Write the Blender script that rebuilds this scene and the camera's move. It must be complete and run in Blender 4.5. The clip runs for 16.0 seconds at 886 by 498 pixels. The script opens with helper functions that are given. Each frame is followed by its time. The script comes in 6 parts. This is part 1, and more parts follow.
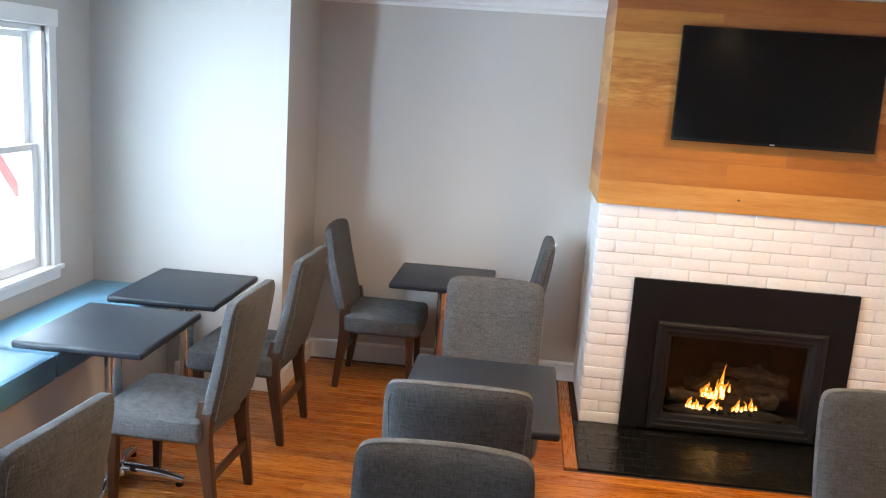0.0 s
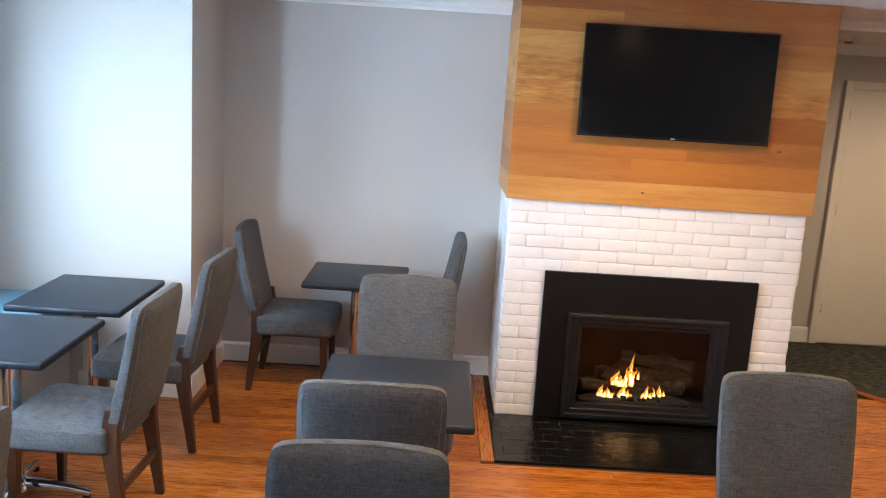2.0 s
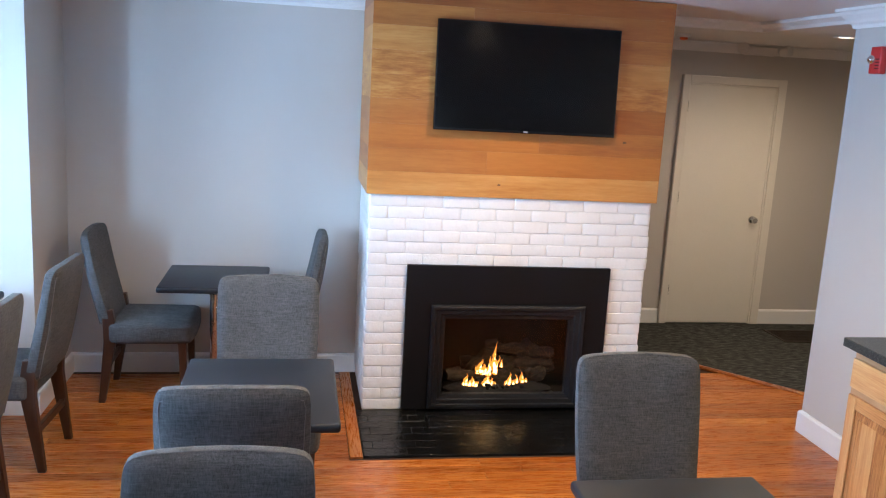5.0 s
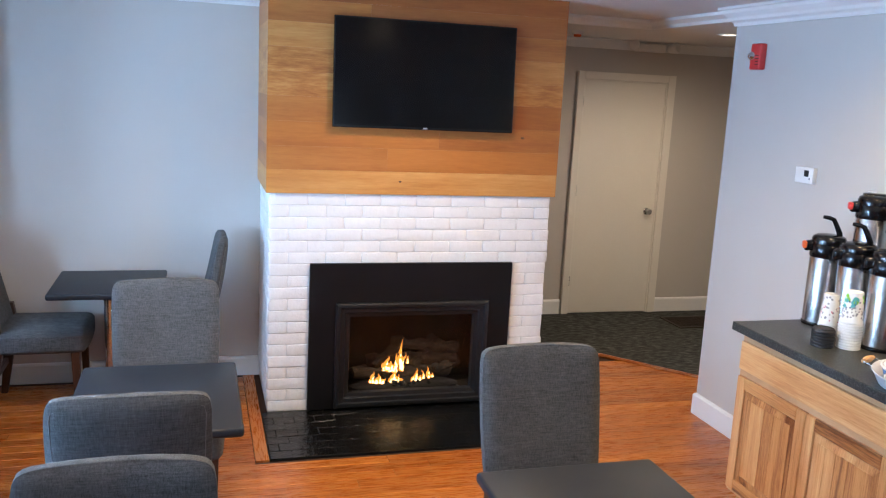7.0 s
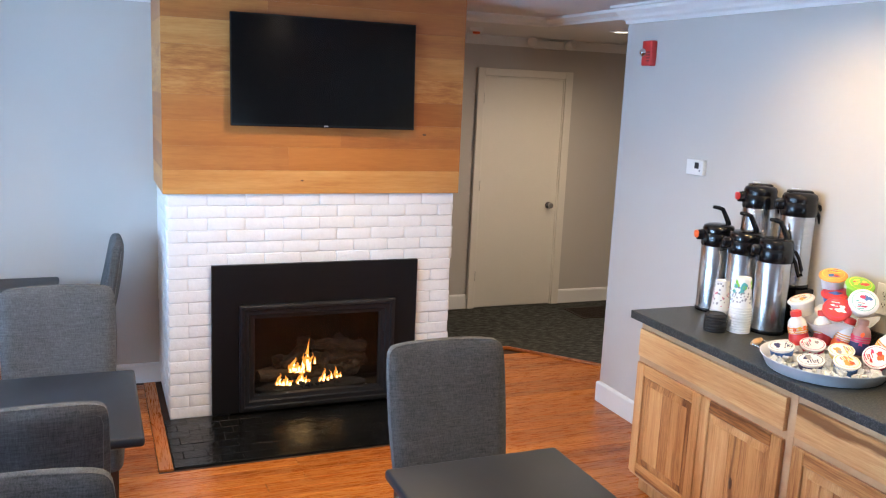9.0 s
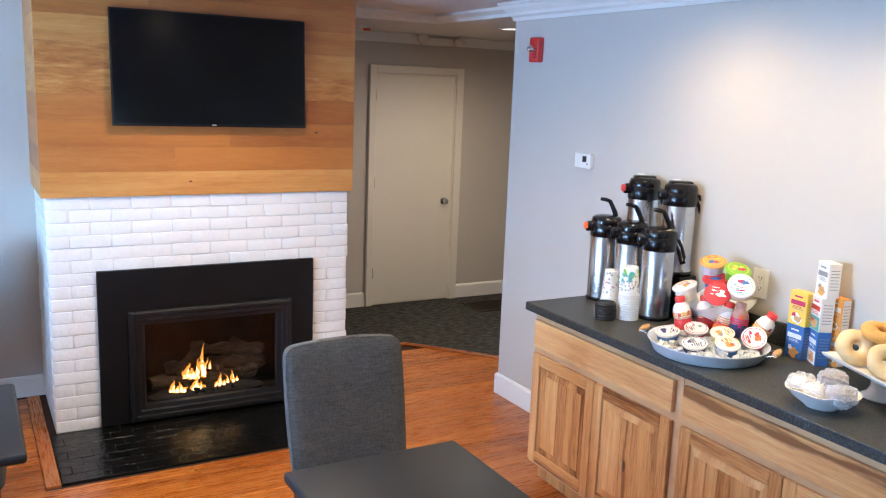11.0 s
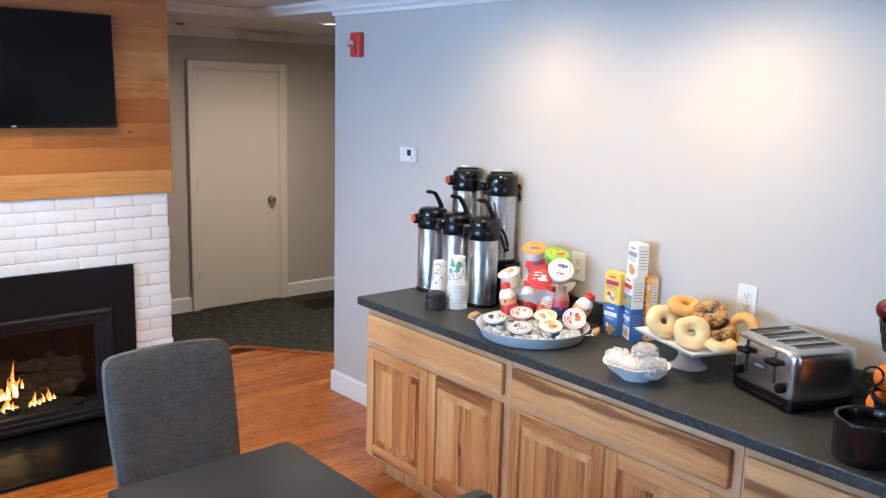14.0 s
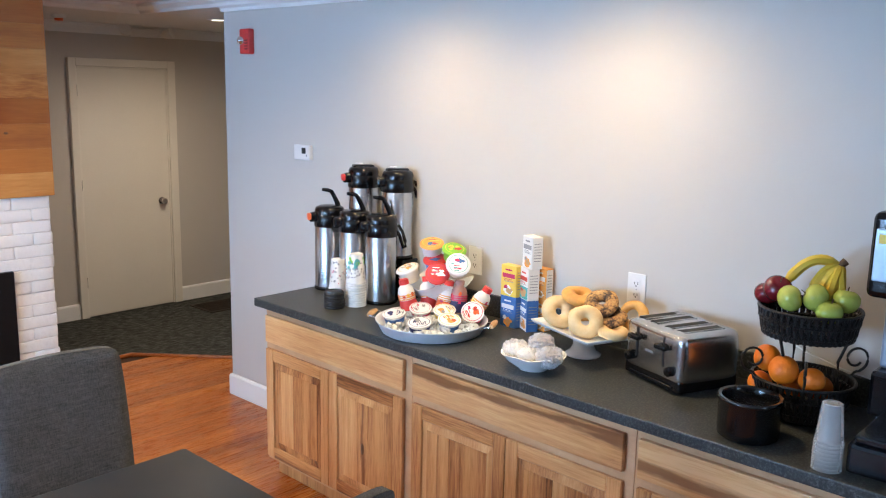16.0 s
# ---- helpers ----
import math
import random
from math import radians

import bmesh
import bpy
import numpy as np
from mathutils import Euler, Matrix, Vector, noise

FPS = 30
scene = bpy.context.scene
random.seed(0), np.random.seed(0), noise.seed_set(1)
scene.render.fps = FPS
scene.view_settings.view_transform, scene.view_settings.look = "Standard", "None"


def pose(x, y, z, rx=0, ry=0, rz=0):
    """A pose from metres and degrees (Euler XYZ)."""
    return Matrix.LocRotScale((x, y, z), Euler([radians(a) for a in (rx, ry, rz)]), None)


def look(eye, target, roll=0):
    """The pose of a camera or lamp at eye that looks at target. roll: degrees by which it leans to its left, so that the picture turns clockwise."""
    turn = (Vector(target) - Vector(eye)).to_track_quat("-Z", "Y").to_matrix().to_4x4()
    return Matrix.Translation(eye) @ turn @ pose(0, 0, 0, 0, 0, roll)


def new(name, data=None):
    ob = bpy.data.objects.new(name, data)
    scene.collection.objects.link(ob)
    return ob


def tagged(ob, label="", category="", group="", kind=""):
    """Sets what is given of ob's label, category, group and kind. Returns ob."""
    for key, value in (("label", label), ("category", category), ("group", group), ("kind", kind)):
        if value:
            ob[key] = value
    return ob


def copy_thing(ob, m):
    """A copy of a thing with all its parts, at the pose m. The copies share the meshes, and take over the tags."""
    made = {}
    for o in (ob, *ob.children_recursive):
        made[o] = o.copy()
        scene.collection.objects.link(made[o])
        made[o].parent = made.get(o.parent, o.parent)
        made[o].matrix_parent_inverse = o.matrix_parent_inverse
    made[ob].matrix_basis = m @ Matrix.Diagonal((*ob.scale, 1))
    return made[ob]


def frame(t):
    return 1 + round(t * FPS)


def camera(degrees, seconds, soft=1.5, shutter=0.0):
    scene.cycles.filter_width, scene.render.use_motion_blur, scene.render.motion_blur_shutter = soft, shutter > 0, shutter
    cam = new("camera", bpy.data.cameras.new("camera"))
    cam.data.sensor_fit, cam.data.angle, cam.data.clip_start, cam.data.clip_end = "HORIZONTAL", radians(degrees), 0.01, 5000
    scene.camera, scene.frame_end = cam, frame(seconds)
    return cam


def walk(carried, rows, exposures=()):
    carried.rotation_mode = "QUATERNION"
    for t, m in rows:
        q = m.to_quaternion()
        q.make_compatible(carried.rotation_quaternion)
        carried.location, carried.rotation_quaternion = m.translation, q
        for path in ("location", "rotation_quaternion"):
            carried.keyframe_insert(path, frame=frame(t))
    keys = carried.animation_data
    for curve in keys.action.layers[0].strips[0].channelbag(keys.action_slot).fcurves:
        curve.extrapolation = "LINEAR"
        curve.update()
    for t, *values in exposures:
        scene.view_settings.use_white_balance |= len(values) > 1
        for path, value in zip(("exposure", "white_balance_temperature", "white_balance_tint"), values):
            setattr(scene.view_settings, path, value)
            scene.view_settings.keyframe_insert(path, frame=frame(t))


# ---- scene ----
from math import sin, cos, pi, tau, sqrt

# ---- camera ----
EYE = 1.9
cam = camera(55.0, 16.0, soft=1.15)
PATH = [
    (0.0, pose(-0.0598, 0.0207, EYE, 78.697, -3.817, 5.958)),
    (0.5, pose(-0.0564, 0.0203, EYE, 78.752, -3.743, 4.437)),
    (1.0, pose(-0.0530, 0.0199, EYE, 78.805, -3.675, 2.973)),
    (1.5, pose(-0.0497, 0.0194, EYE, 78.856, -3.610, 1.509)),
    (2.0, pose(-0.0465, 0.0188, EYE, 78.905, -3.548, 0.052)),
    (2.5, pose(-0.0431, 0.0181, EYE, 78.953, -3.487, -1.437)),
    (3.0, pose(-0.0399, 0.0173, EYE, 78.998, -3.427, -2.878)),
    (3.5, pose(-0.0365, 0.0165, EYE, 79.043, -3.367, -4.398)),
    (4.0, pose(-0.0331, 0.0155, EYE, 79.085, -3.307, -5.955)),
    (6.5, pose(-0.0155, 0.0086, EYE, 79.278, -2.970, -14.235)),
    (7.0, pose(-0.0123, 0.0071, EYE, 79.313, -2.894, -15.780)),
    (7.5, pose(-0.0092, 0.0055, EYE, 79.346, -2.813, -17.325)),
    (8.0, pose(-0.0061, 0.0037, EYE, 79.377, -2.729, -18.882)),
    (8.5, pose(-0.0028, 0.0018, EYE, 79.407, -2.642, -20.534)),
    (9.0, pose(0.0004, -0.0002, EYE, 79.435, -2.551, -22.189)),
    (11.5, pose(0.0163, -0.0125, EYE, 79.543, -2.053, -31.010)),
    (12.0, pose(0.0194, -0.0154, EYE, 79.557, -1.948, -32.863)),
    (12.5, pose(0.0226, -0.0186, EYE, 79.567, -1.842, -34.828)),
    (13.0, pose(0.0256, -0.0218, EYE, 79.574, -1.738, -36.756)),
    (13.5, pose(0.0285, -0.0252, EYE, 79.578, -1.635, -38.703)),
    (14.0, pose(0.0313, -0.0285, EYE, 79.577, -1.534, -40.610)),
    (14.5, pose(0.0338, -0.0318, EYE, 79.572, -1.437, -42.428)),
    (15.0, pose(0.0362, -0.0352, EYE, 79.562, -1.344, -44.229)),
    (15.5, pose(0.0384, -0.0383, EYE, 79.547, -1.258, -45.897)),
    (16.0, pose(0.0402, -0.0413, EYE, 79.527, -1.178, -47.445)),
]

# stops, kelvin, tint: the clip's own exposure and white balance drift
EXPOSURES = [(0.0, -0.11, 8450, 15), (2.0, -0.08, 7700, 15), (4.0, -0.10, 6750, 13), (7.0, -0.11, 6330, 12.0), (9.0, -0.09, 6450, 12.0), (12.0, -0.08, 5980, 10.2), (14.0, -0.12, 6050, 9.6), (16.0, -0.20, 6230, 10.5)]
walk(cam, PATH, EXPOSURES)

# ---- world and lights ----
world = bpy.data.worlds.new("sky_world")
scene.world = world
world.use_nodes = True
wn = world.node_tree.nodes
sky = wn.new("ShaderNodeTexSky")
sky.sky_type = "NISHITA"
sky.sun_disc = False
sky.sun_elevation = radians(40)
sky.sun_rotation = radians(200)
wn["Background"].inputs["Strength"].default_value = 0.15
world.node_tree.links.new(sky.outputs["Color"], wn["Background"].inputs["Color"])

sun = new("sun", bpy.data.lights.new("sun", "SUN"))
sun.data.energy, sun.data.angle, sun.data.color = 1.0, radians(12), (1.0, 0.96, 0.9)
sun.matrix_world = look((-8, -6, 9), (0, 0, 0))


def area_lamp(name, eye, target, w, h, watts, color):
    ob = new(name, bpy.data.lights.new(name, "AREA"))
    ob.data.shape, ob.data.size, ob.data.size_y = "RECTANGLE", w, h
    ob.data.energy, ob.data.color = watts, color
    ob.matrix_world = look(eye, target)
    return ob


def spot_lamp(name, eye, target, watts, color, size=1.9, blend=0.9, radius=0.05):
    ob = new(name, bpy.data.lights.new(name, "SPOT"))
    ob.data.energy, ob.data.color = watts, color
    ob.data.spot_size, ob.data.spot_blend, ob.data.shadow_soft_size = size, blend, radius
    ob.matrix_world = look(eye, target)
    return ob


ZCEIL = 2.435
DAY = (0.39, 0.65, 1.0)
WARM = (1.0, 0.72, 0.44)
COUNTER_WARM = (1.0, 0.71, 0.36)
CHIMNEY_WARM = (1.0, 0.755, 0.49)
# daylight in the openings of the window wall and of the wall behind the camera
area_lamp("window_light_far", (-2.92, 3.95, 1.40), (0, 3.95, 1.40), 1.35, 1.5, 170, DAY)
area_lamp("window_light_mid", (-2.70, 2.30, 1.40), (0, 2.30, 1.20), 0.82, 1.24, 204, DAY)
area_lamp("window_light_near", (-2.70, 0.80, 1.40), (0, 0.80, 1.20), 0.82, 1.24, 12, DAY)
area_lamp("window_light_rear", (1.30, -2.70, 1.45), (1.30, 0, 1.3), 1.15, 1.25, 16, DAY)
# unseen downlights: the counter pair fits the wall's glow, the others are added fill
LIGHTS = ((2.42, 2.60), (2.42, 1.62), (1.15, 3.70), (-0.55, 3.40), (1.15, 1.0), (0.1, 2.3))
for (lx, ly), lw in zip(LIGHTS, (62, 76, 130, 62, 6, 84)):
    spot_lamp("unseen_downlight_beam", (lx, ly, ZCEIL - 0.03), (lx, ly, 0), lw, (COUNTER_WARM if lx > 2 else CHIMNEY_WARM if (lx, ly) == (1.15, 3.70) else WARM), 2.85, 1.0, 0.07)
spot_lamp("hall_downlight_beam", (3.585, 5.405, 2.345), (3.585, 5.405, 0), 128, (1.0, 0.80, 0.58), 3.05, 1.0, 0.07)


# ---- materials ----
def ramp_between(nt, fac, colors):
    r = nt.nodes.new("ShaderNodeValToRGB")
    els = r.color_ramp.elements
    while len(els) < len(colors):
        els.new(0.5)
    for i, c in enumerate(colors):
        els[i].position = i / (len(colors) - 1)
        els[i].color = (*c, 1)
    nt.links.new(fac, r.inputs["Fac"])
    return r.outputs["Color"]


def noise_node(nt, vec, scale, detail=4.0, rough=0.55):
    n = nt.nodes.new("ShaderNodeTexNoise")
    n.inputs["Scale"].default_value = scale
    n.inputs["Detail"].default_value = detail
    n.inputs["Roughness"].default_value = rough
    if vec is not None:
        nt.links.new(vec, n.inputs["Vector"])
    return n.outputs["Fac"]


def mul_add(nt, a, k, c):
    m = nt.nodes.new("ShaderNodeMath")
    m.operation = "MULTIPLY_ADD"
    nt.links.new(a, m.inputs[0])
    m.inputs[1].default_value, m.inputs[2].default_value = k, c
    return m.outputs[0]


def add2(nt, a, b):
    m = nt.nodes.new("ShaderNodeMath")
    m.operation = "ADD"
    nt.links.new(a, m.inputs[0])
    nt.links.new(b, m.inputs[1])
    return m.outputs[0]


def surface(name, colors, rough=0.6, stretch=(1, 1, 1), scale=8.0, fine=60.0, mix=0.3, metal=0.0, bump=0.1,
            bump_scale=None, rough_vary=0.1, spread=0.0, coat=0.0, sharp=1.6, specular=0.5, bump_dist=0.004, sheen=0.0):
    """Procedural surface: large and fine variation run through a colour ramp; spread: how far alike pieces differ."""
    m = bpy.data.materials.new(name)
    m.use_nodes = True
    nt = m.node_tree
    bsdf = nt.nodes["Principled BSDF"]
    tc = nt.nodes.new("ShaderNodeTexCoord")
    mp = nt.nodes.new("ShaderNodeMapping")
    mp.inputs["Scale"].default_value = stretch
    nt.links.new(tc.outputs["Object"], mp.inputs["Vector"])
    vec = mp.outputs["Vector"]
    info = nt.nodes.new("ShaderNodeObjectInfo")
    if spread > 0:
        off = nt.nodes.new("ShaderNodeVectorMath")
        off.operation = "MULTIPLY_ADD"
        nt.links.new(info.outputs["Random"], off.inputs[0])
        off.inputs[1].default_value = (37.0, 53.0, 71.0)
        nt.links.new(vec, off.inputs[2])
        vec = off.outputs[0]
    big = noise_node(nt, vec, scale, 3.0)
    small = noise_node(nt, vec, fine, 5.0, 0.65)
    fac = add2(nt, mul_add(nt, big, (1 - mix) * sharp, 0.5 - 0.5 * sharp), mul_add(nt, small, mix * sharp, 0.0))
    if spread > 0:
        fac = add2(nt, fac, mul_add(nt, info.outputs["Random"], spread, -spread / 2))
    nt.links.new(ramp_between(nt, fac, colors), bsdf.inputs["Base Color"])
    nt.links.new(mul_add(nt, small, rough_vary, rough - rough_vary / 2), bsdf.inputs["Roughness"])
    bsdf.inputs["Metallic"].default_value = metal
    bsdf.inputs["Coat Weight"].default_value = coat
    bsdf.inputs["Specular IOR Level"].default_value = specular
    bsdf.inputs["Sheen Weight"].default_value = sheen
    if bump:
        b = nt.nodes.new("ShaderNodeBump")
        b.inputs["Strength"].default_value = bump
        b.inputs["Distance"].default_value = bump_dist
        nt.links.new(noise_node(nt, vec, bump_scale or fine, 4.0), b.inputs["Height"])
        nt.links.new(b.outputs["Normal"], bsdf.inputs["Normal"])
    return m


def fabric(name, dark, light):
    """Woven cloth: slubby threads both ways, with a soft larger mottle."""
    m = bpy.data.materials.new(name)
    m.use_nodes = True
    nt = m.node_tree
    bsdf = nt.nodes["Principled BSDF"]
    tc = nt.nodes.new("ShaderNodeTexCoord")
    facs = []
    for st in ((1, 1, 11), (11, 11, 1)):
        mp = nt.nodes.new("ShaderNodeMapping")
        mp.inputs["Scale"].default_value = st
        nt.links.new(tc.outputs["Object"], mp.inputs["Vector"])
        facs.append(noise_node(nt, mp.outputs["Vector"], 22.0, 4.0, 0.75))
    weave = add2(nt, mul_add(nt, facs[0], 1.0, -0.5), mul_add(nt, facs[1], 1.0, -0.25))
    big = noise_node(nt, tc.outputs["Object"], 5.0, 3.0)
    fac = add2(nt, mul_add(nt, weave, 1.5, 0.1), mul_add(nt, big, 0.5, -0.25))
    nt.links.new(ramp_between(nt, fac, (dark, light)), bsdf.inputs["Base Color"])
    bsdf.inputs["Roughness"].default_value = 0.95
    bsdf.inputs["Specular IOR Level"].default_value = 0.2
    bsdf.inputs["Sheen Weight"].default_value = 0.04
    b = nt.nodes.new("ShaderNodeBump")
    b.inputs["Strength"].default_value, b.inputs["Distance"].default_value = 0.35, 0.003
    nt.links.new(weave, b.inputs["Height"])
    nt.links.new(b.outputs["Normal"], bsdf.inputs["Normal"])
    return m


def glass(name, color=(1, 1, 1), rough=0.0, ior=1.45):
    m = bpy.data.materials.new(name)
    m.use_nodes = True
    b = m.node_tree.nodes["Principled BSDF"]
    b.inputs["Base Color"].default_value = (*color, 1)
    b.inputs["Transmission Weight"].default_value = 1.0
    b.inputs["Roughness"].default_value = rough
    b.inputs["IOR"].default_value = ior
    return m


def glow(name, color, strength):
    m = bpy.data.materials.new(name)
    m.use_nodes = True
    nt = m.node_tree
    e = nt.nodes.new("ShaderNodeEmission")
    e.inputs["Color"].default_value = (*color, 1)
    e.inputs["Strength"].default_value = strength
    nt.links.new(e.outputs[0], nt.nodes["Material Output"].inputs["Surface"])
    return m


def plain(name, color, rough=0.5, metal=0.0, bump=0.0, coat=0.0):
    c2 = tuple(min(1.0, v * 1.12 + 0.004) for v in color)
    c1 = tuple(v * 0.88 for v in color)
    return surface(name, (c1, c2), rough, metal=metal, bump=bump, coat=coat, scale=20, fine=140, rough_vary=0.06)


M = {}
M["wall"] = surface("greige_wall_paint", ((0.50, 0.47, 0.43), (0.56, 0.53, 0.49)), 0.6, scale=1.2, fine=160, mix=0.25, bump=0.06, bump_scale=220, sharp=1.0)
M["white_paint"] = surface("white_trim_paint", ((0.74, 0.74, 0.72), (0.83, 0.83, 0.82)), 0.38, scale=2, fine=60, bump=0.03)
M["door_paint"] = surface("cream_door_paint", ((0.70, 0.67, 0.60), (0.78, 0.75, 0.68)), 0.45, scale=1.5, fine=60, bump=0.03)
M["ceiling"] = surface("white_ceiling_paint", ((0.70, 0.69, 0.68), (0.78, 0.77, 0.76)), 0.85, scale=2, fine=120, bump=0.05)
M["brick_white"] = surface("white_painted_brick", ((0.76, 0.76, 0.75), (0.85, 0.85, 0.84)), 0.40, scale=9, fine=70, mix=0.4, bump=0.6, bump_scale=30, spread=0.2, bump_dist=0.006)
M["mortar_white"] = surface("white_painted_mortar", ((0.74, 0.74, 0.73), (0.83, 0.83, 0.82)), 0.45, scale=14, fine=90, bump=0.5, bump_scale=40, bump_dist=0.006)
M["hearth"] = surface("black_painted_hearth_brick", ((0.0015, 0.0018, 0.0022), (0.006, 0.0066, 0.0072)), 0.24, scale=10, fine=50, bump=0.9, bump_scale=16, spread=0.4, rough_vary=0.2, bump_dist=0.006, specular=0.35)
M["hearth_joint"] = surface("black_hearth_joint", ((0.002, 0.002, 0.002), (0.008, 0.008, 0.008)), 0.6, scale=20, fine=80, bump=0.5, specular=0.2)
M["floor"] = surface("honey_pine_floorboard", ((0.155, 0.035, 0.0045), (0.37, 0.100, 0.012), (0.56, 0.200, 0.033)), 0.28, stretch=(0.55, 9, 9), scale=3.0, fine=16, mix=0.45, bump=0.12, bump_scale=14, spread=0.5, rough_vary=0.16, coat=0.06, sharp=1.8)
M["subfloor"] = surface("dark_floor_gap", ((0.03, 0.012, 0.006), (0.06, 0.022, 0.01)), 0.8, bump=0)
for tone, cols, sc, shp in (("plank", ((0.270, 0.080, 0.013), (0.387, 0.133, 0.025), (0.468, 0.184, 0.041)), 2.6, 2.3), ("plank_light", ((0.360, 0.127, 0.025), (0.495, 0.209, 0.049), (0.594, 0.299, 0.089)), 2.8, 2.5),
                           ("plank_dark", ((0.216, 0.057, 0.010), (0.297, 0.087, 0.016), (0.369, 0.123, 0.027)), 2.6, 2.3), ("plank_warm", ((0.306, 0.092, 0.013), (0.414, 0.141, 0.024), (0.486, 0.184, 0.037)), 2.2, 1.9),
                           ("plank_figured", ((0.306, 0.094, 0.016), (0.450, 0.176, 0.038), (0.567, 0.279, 0.081), (0.630, 0.353, 0.122)), 4.2, 2.9)):
    M[tone] = surface("oiled_hickory_" + tone, cols, 0.40, stretch=(0.5, 5, 5) if tone != "plank_figured" else (0.7, 3, 4), scale=sc, fine=20, mix=0.42, bump=0.08, spread=0.45, sharp=shp)
M["hickory"] = surface("natural_hickory", ((0.130, 0.043, 0.013), (0.360, 0.142, 0.045), (0.550, 0.261, 0.093), (0.630, 0.332, 0.135), (0.720, 0.442, 0.209)), 0.34, stretch=(6, 6, 0.33), scale=2.2, fine=26, mix=0.42, bump=0.08, spread=0.34, sharp=2.5, coat=0.15)
M["hickory_flat"] = surface("natural_hickory_crosswise", ((0.130, 0.043, 0.013), (0.360, 0.142, 0.045), (0.550, 0.261, 0.093), (0.640, 0.337, 0.135), (0.730, 0.442, 0.205)), 0.34, stretch=(6, 0.30, 6), scale=2.6, fine=24, mix=0.42, bump=0.08, spread=0.4, sharp=2.7, coat=0.15)
M["hickory_plain"] = surface("natural_hickory_face_frame", ((0.45, 0.230, 0.105), (0.59, 0.340, 0.175), (0.68, 0.43, 0.245)), 0.38, stretch=(3, 0.6, 1.4), scale=6, fine=40, bump=0.05, spread=0.2)


def heartwood(name, base, axis, at, half, wave, colour):
    """The same wood with a soft dark band of heartwood along the grain."""
    m = base.copy()
    m.name = name
    nt = m.node_tree
    bsdf = nt.nodes["Principled BSDF"]
    src = bsdf.inputs["Base Color"].links[0].from_socket
    tc = nt.nodes.new("ShaderNodeTexCoord")
    mp = nt.nodes.new("ShaderNodeMapping")
    mp.inputs["Scale"].default_value = (2, 1.6, 9) if axis == "Z" else (2, 12, 2.6)
    nt.links.new(tc.outputs["Object"], mp.inputs["Vector"])
    sep = nt.nodes.new("ShaderNodeSeparateXYZ")
    nt.links.new(tc.outputs["Object"], sep.inputs[0])
    d = add2(nt, mul_add(nt, sep.outputs[axis], 1.0, -at), mul_add(nt, noise_node(nt, mp.outputs["Vector"], 2.0, 4.0, 0.55), wave, -wave / 2))
    ab = nt.nodes.new("ShaderNodeMath")
    ab.operation = "ABSOLUTE"
    nt.links.new(d, ab.inputs[0])
    fac = mul_add(nt, ab.outputs[0], -1.3 / half, 1.7)
    fac.node.use_clamp = True
    mx = nt.nodes.new("ShaderNodeMixRGB")
    nt.links.new(mul_add(nt, fac, 0.86, 0.0), mx.inputs["Fac"])
    nt.links.new(src, mx.inputs["Color1"])
    mx.inputs["Color2"].default_value = (*colour, 1)
    nt.links.new(mx.outputs["Color"], bsdf.inputs["Base Color"])
    return m


M["hickory_heart"] = heartwood("hickory_with_heartwood_band", M["hickory_flat"], "Z", 0.806, 0.020, 0.085, (0.17, 0.062, 0.020))
M["hickory_heart_low"] = heartwood("hickory_with_low_heartwood_band", M["hickory_flat"], "Z", 0.745, 0.022, 0.08, (0.22, 0.090, 0.032))
M["hickory_knotty"] = heartwood("hickory_with_knotty_streak", M["hickory"], "Y", -0.225, 0.016, 0.085, (0.19, 0.062, 0.018))
M["knot"] = surface("dark_knot", ((0.05, 0.02, 0.01), (0.16, 0.07, 0.03)), 0.5, scale=60, fine=200, bump=0.1)
M["counter"] = surface("charcoal_speckled_laminate", ((0.009, 0.010, 0.0105), (0.031, 0.035, 0.034), (0.135, 0.145, 0.134)), 0.40, scale=125, fine=300, mix=0.5, bump=0.05, sharp=2.6, specular=0.38)
# black laminate; the blue tint paints in the windows' sheen on the tops
M["table"] = surface("black_table_laminate_blue_sheen", ((0.0065, 0.0095, 0.0145), (0.011, 0.0155, 0.0235)), 0.46, scale=3, fine=300, mix=0.5, bump=0.05, specular=0.4)
M["fabric"] = fabric("grey_woven_upholstery", (0.034, 0.0368, 0.0395), (0.130, 0.1335, 0.1355))
M["piping"] = plain("grey_seam_cord", (0.150, 0.153, 0.156), 0.9)
M["chair_wood"] = surface("dark_walnut_stained_wood", ((0.024, 0.009, 0.0045), (0.066, 0.026, 0.012)), 0.4, stretch=(8, 8, 0.8), scale=5, fine=30, bump=0.06)
M["bench"] = surface("blue_grey_bench_vinyl", ((0.06, 0.20, 0.29), (0.09, 0.26, 0.36)), 0.42, scale=4, fine=200, mix=0.4, bump=0.15, bump_scale=260)
M["chrome"] = surface("polished_chrome", ((0.62, 0.63, 0.65), (0.76, 0.77, 0.78)), 0.08, metal=1.0, scale=6, fine=80, bump=0, rough_vary=0.04)
M["steel"] = surface("brushed_stainless_steel", ((0.50, 0.50, 0.50), (0.64, 0.64, 0.64)), 0.24, stretch=(1, 1, 30), metal=1.0, scale=5, fine=40, bump=0.04, rough_vary=0.1)
M["black_plastic"] = surface("black_plastic", ((0.002, 0.002, 0.0025), (0.005, 0.005, 0.006)), 0.16, scale=20, fine=200, bump=0.02, specular=0.4)
M["lid_black"] = plain("matt_black_plastic", (0.008, 0.008, 0.009), 0.5)
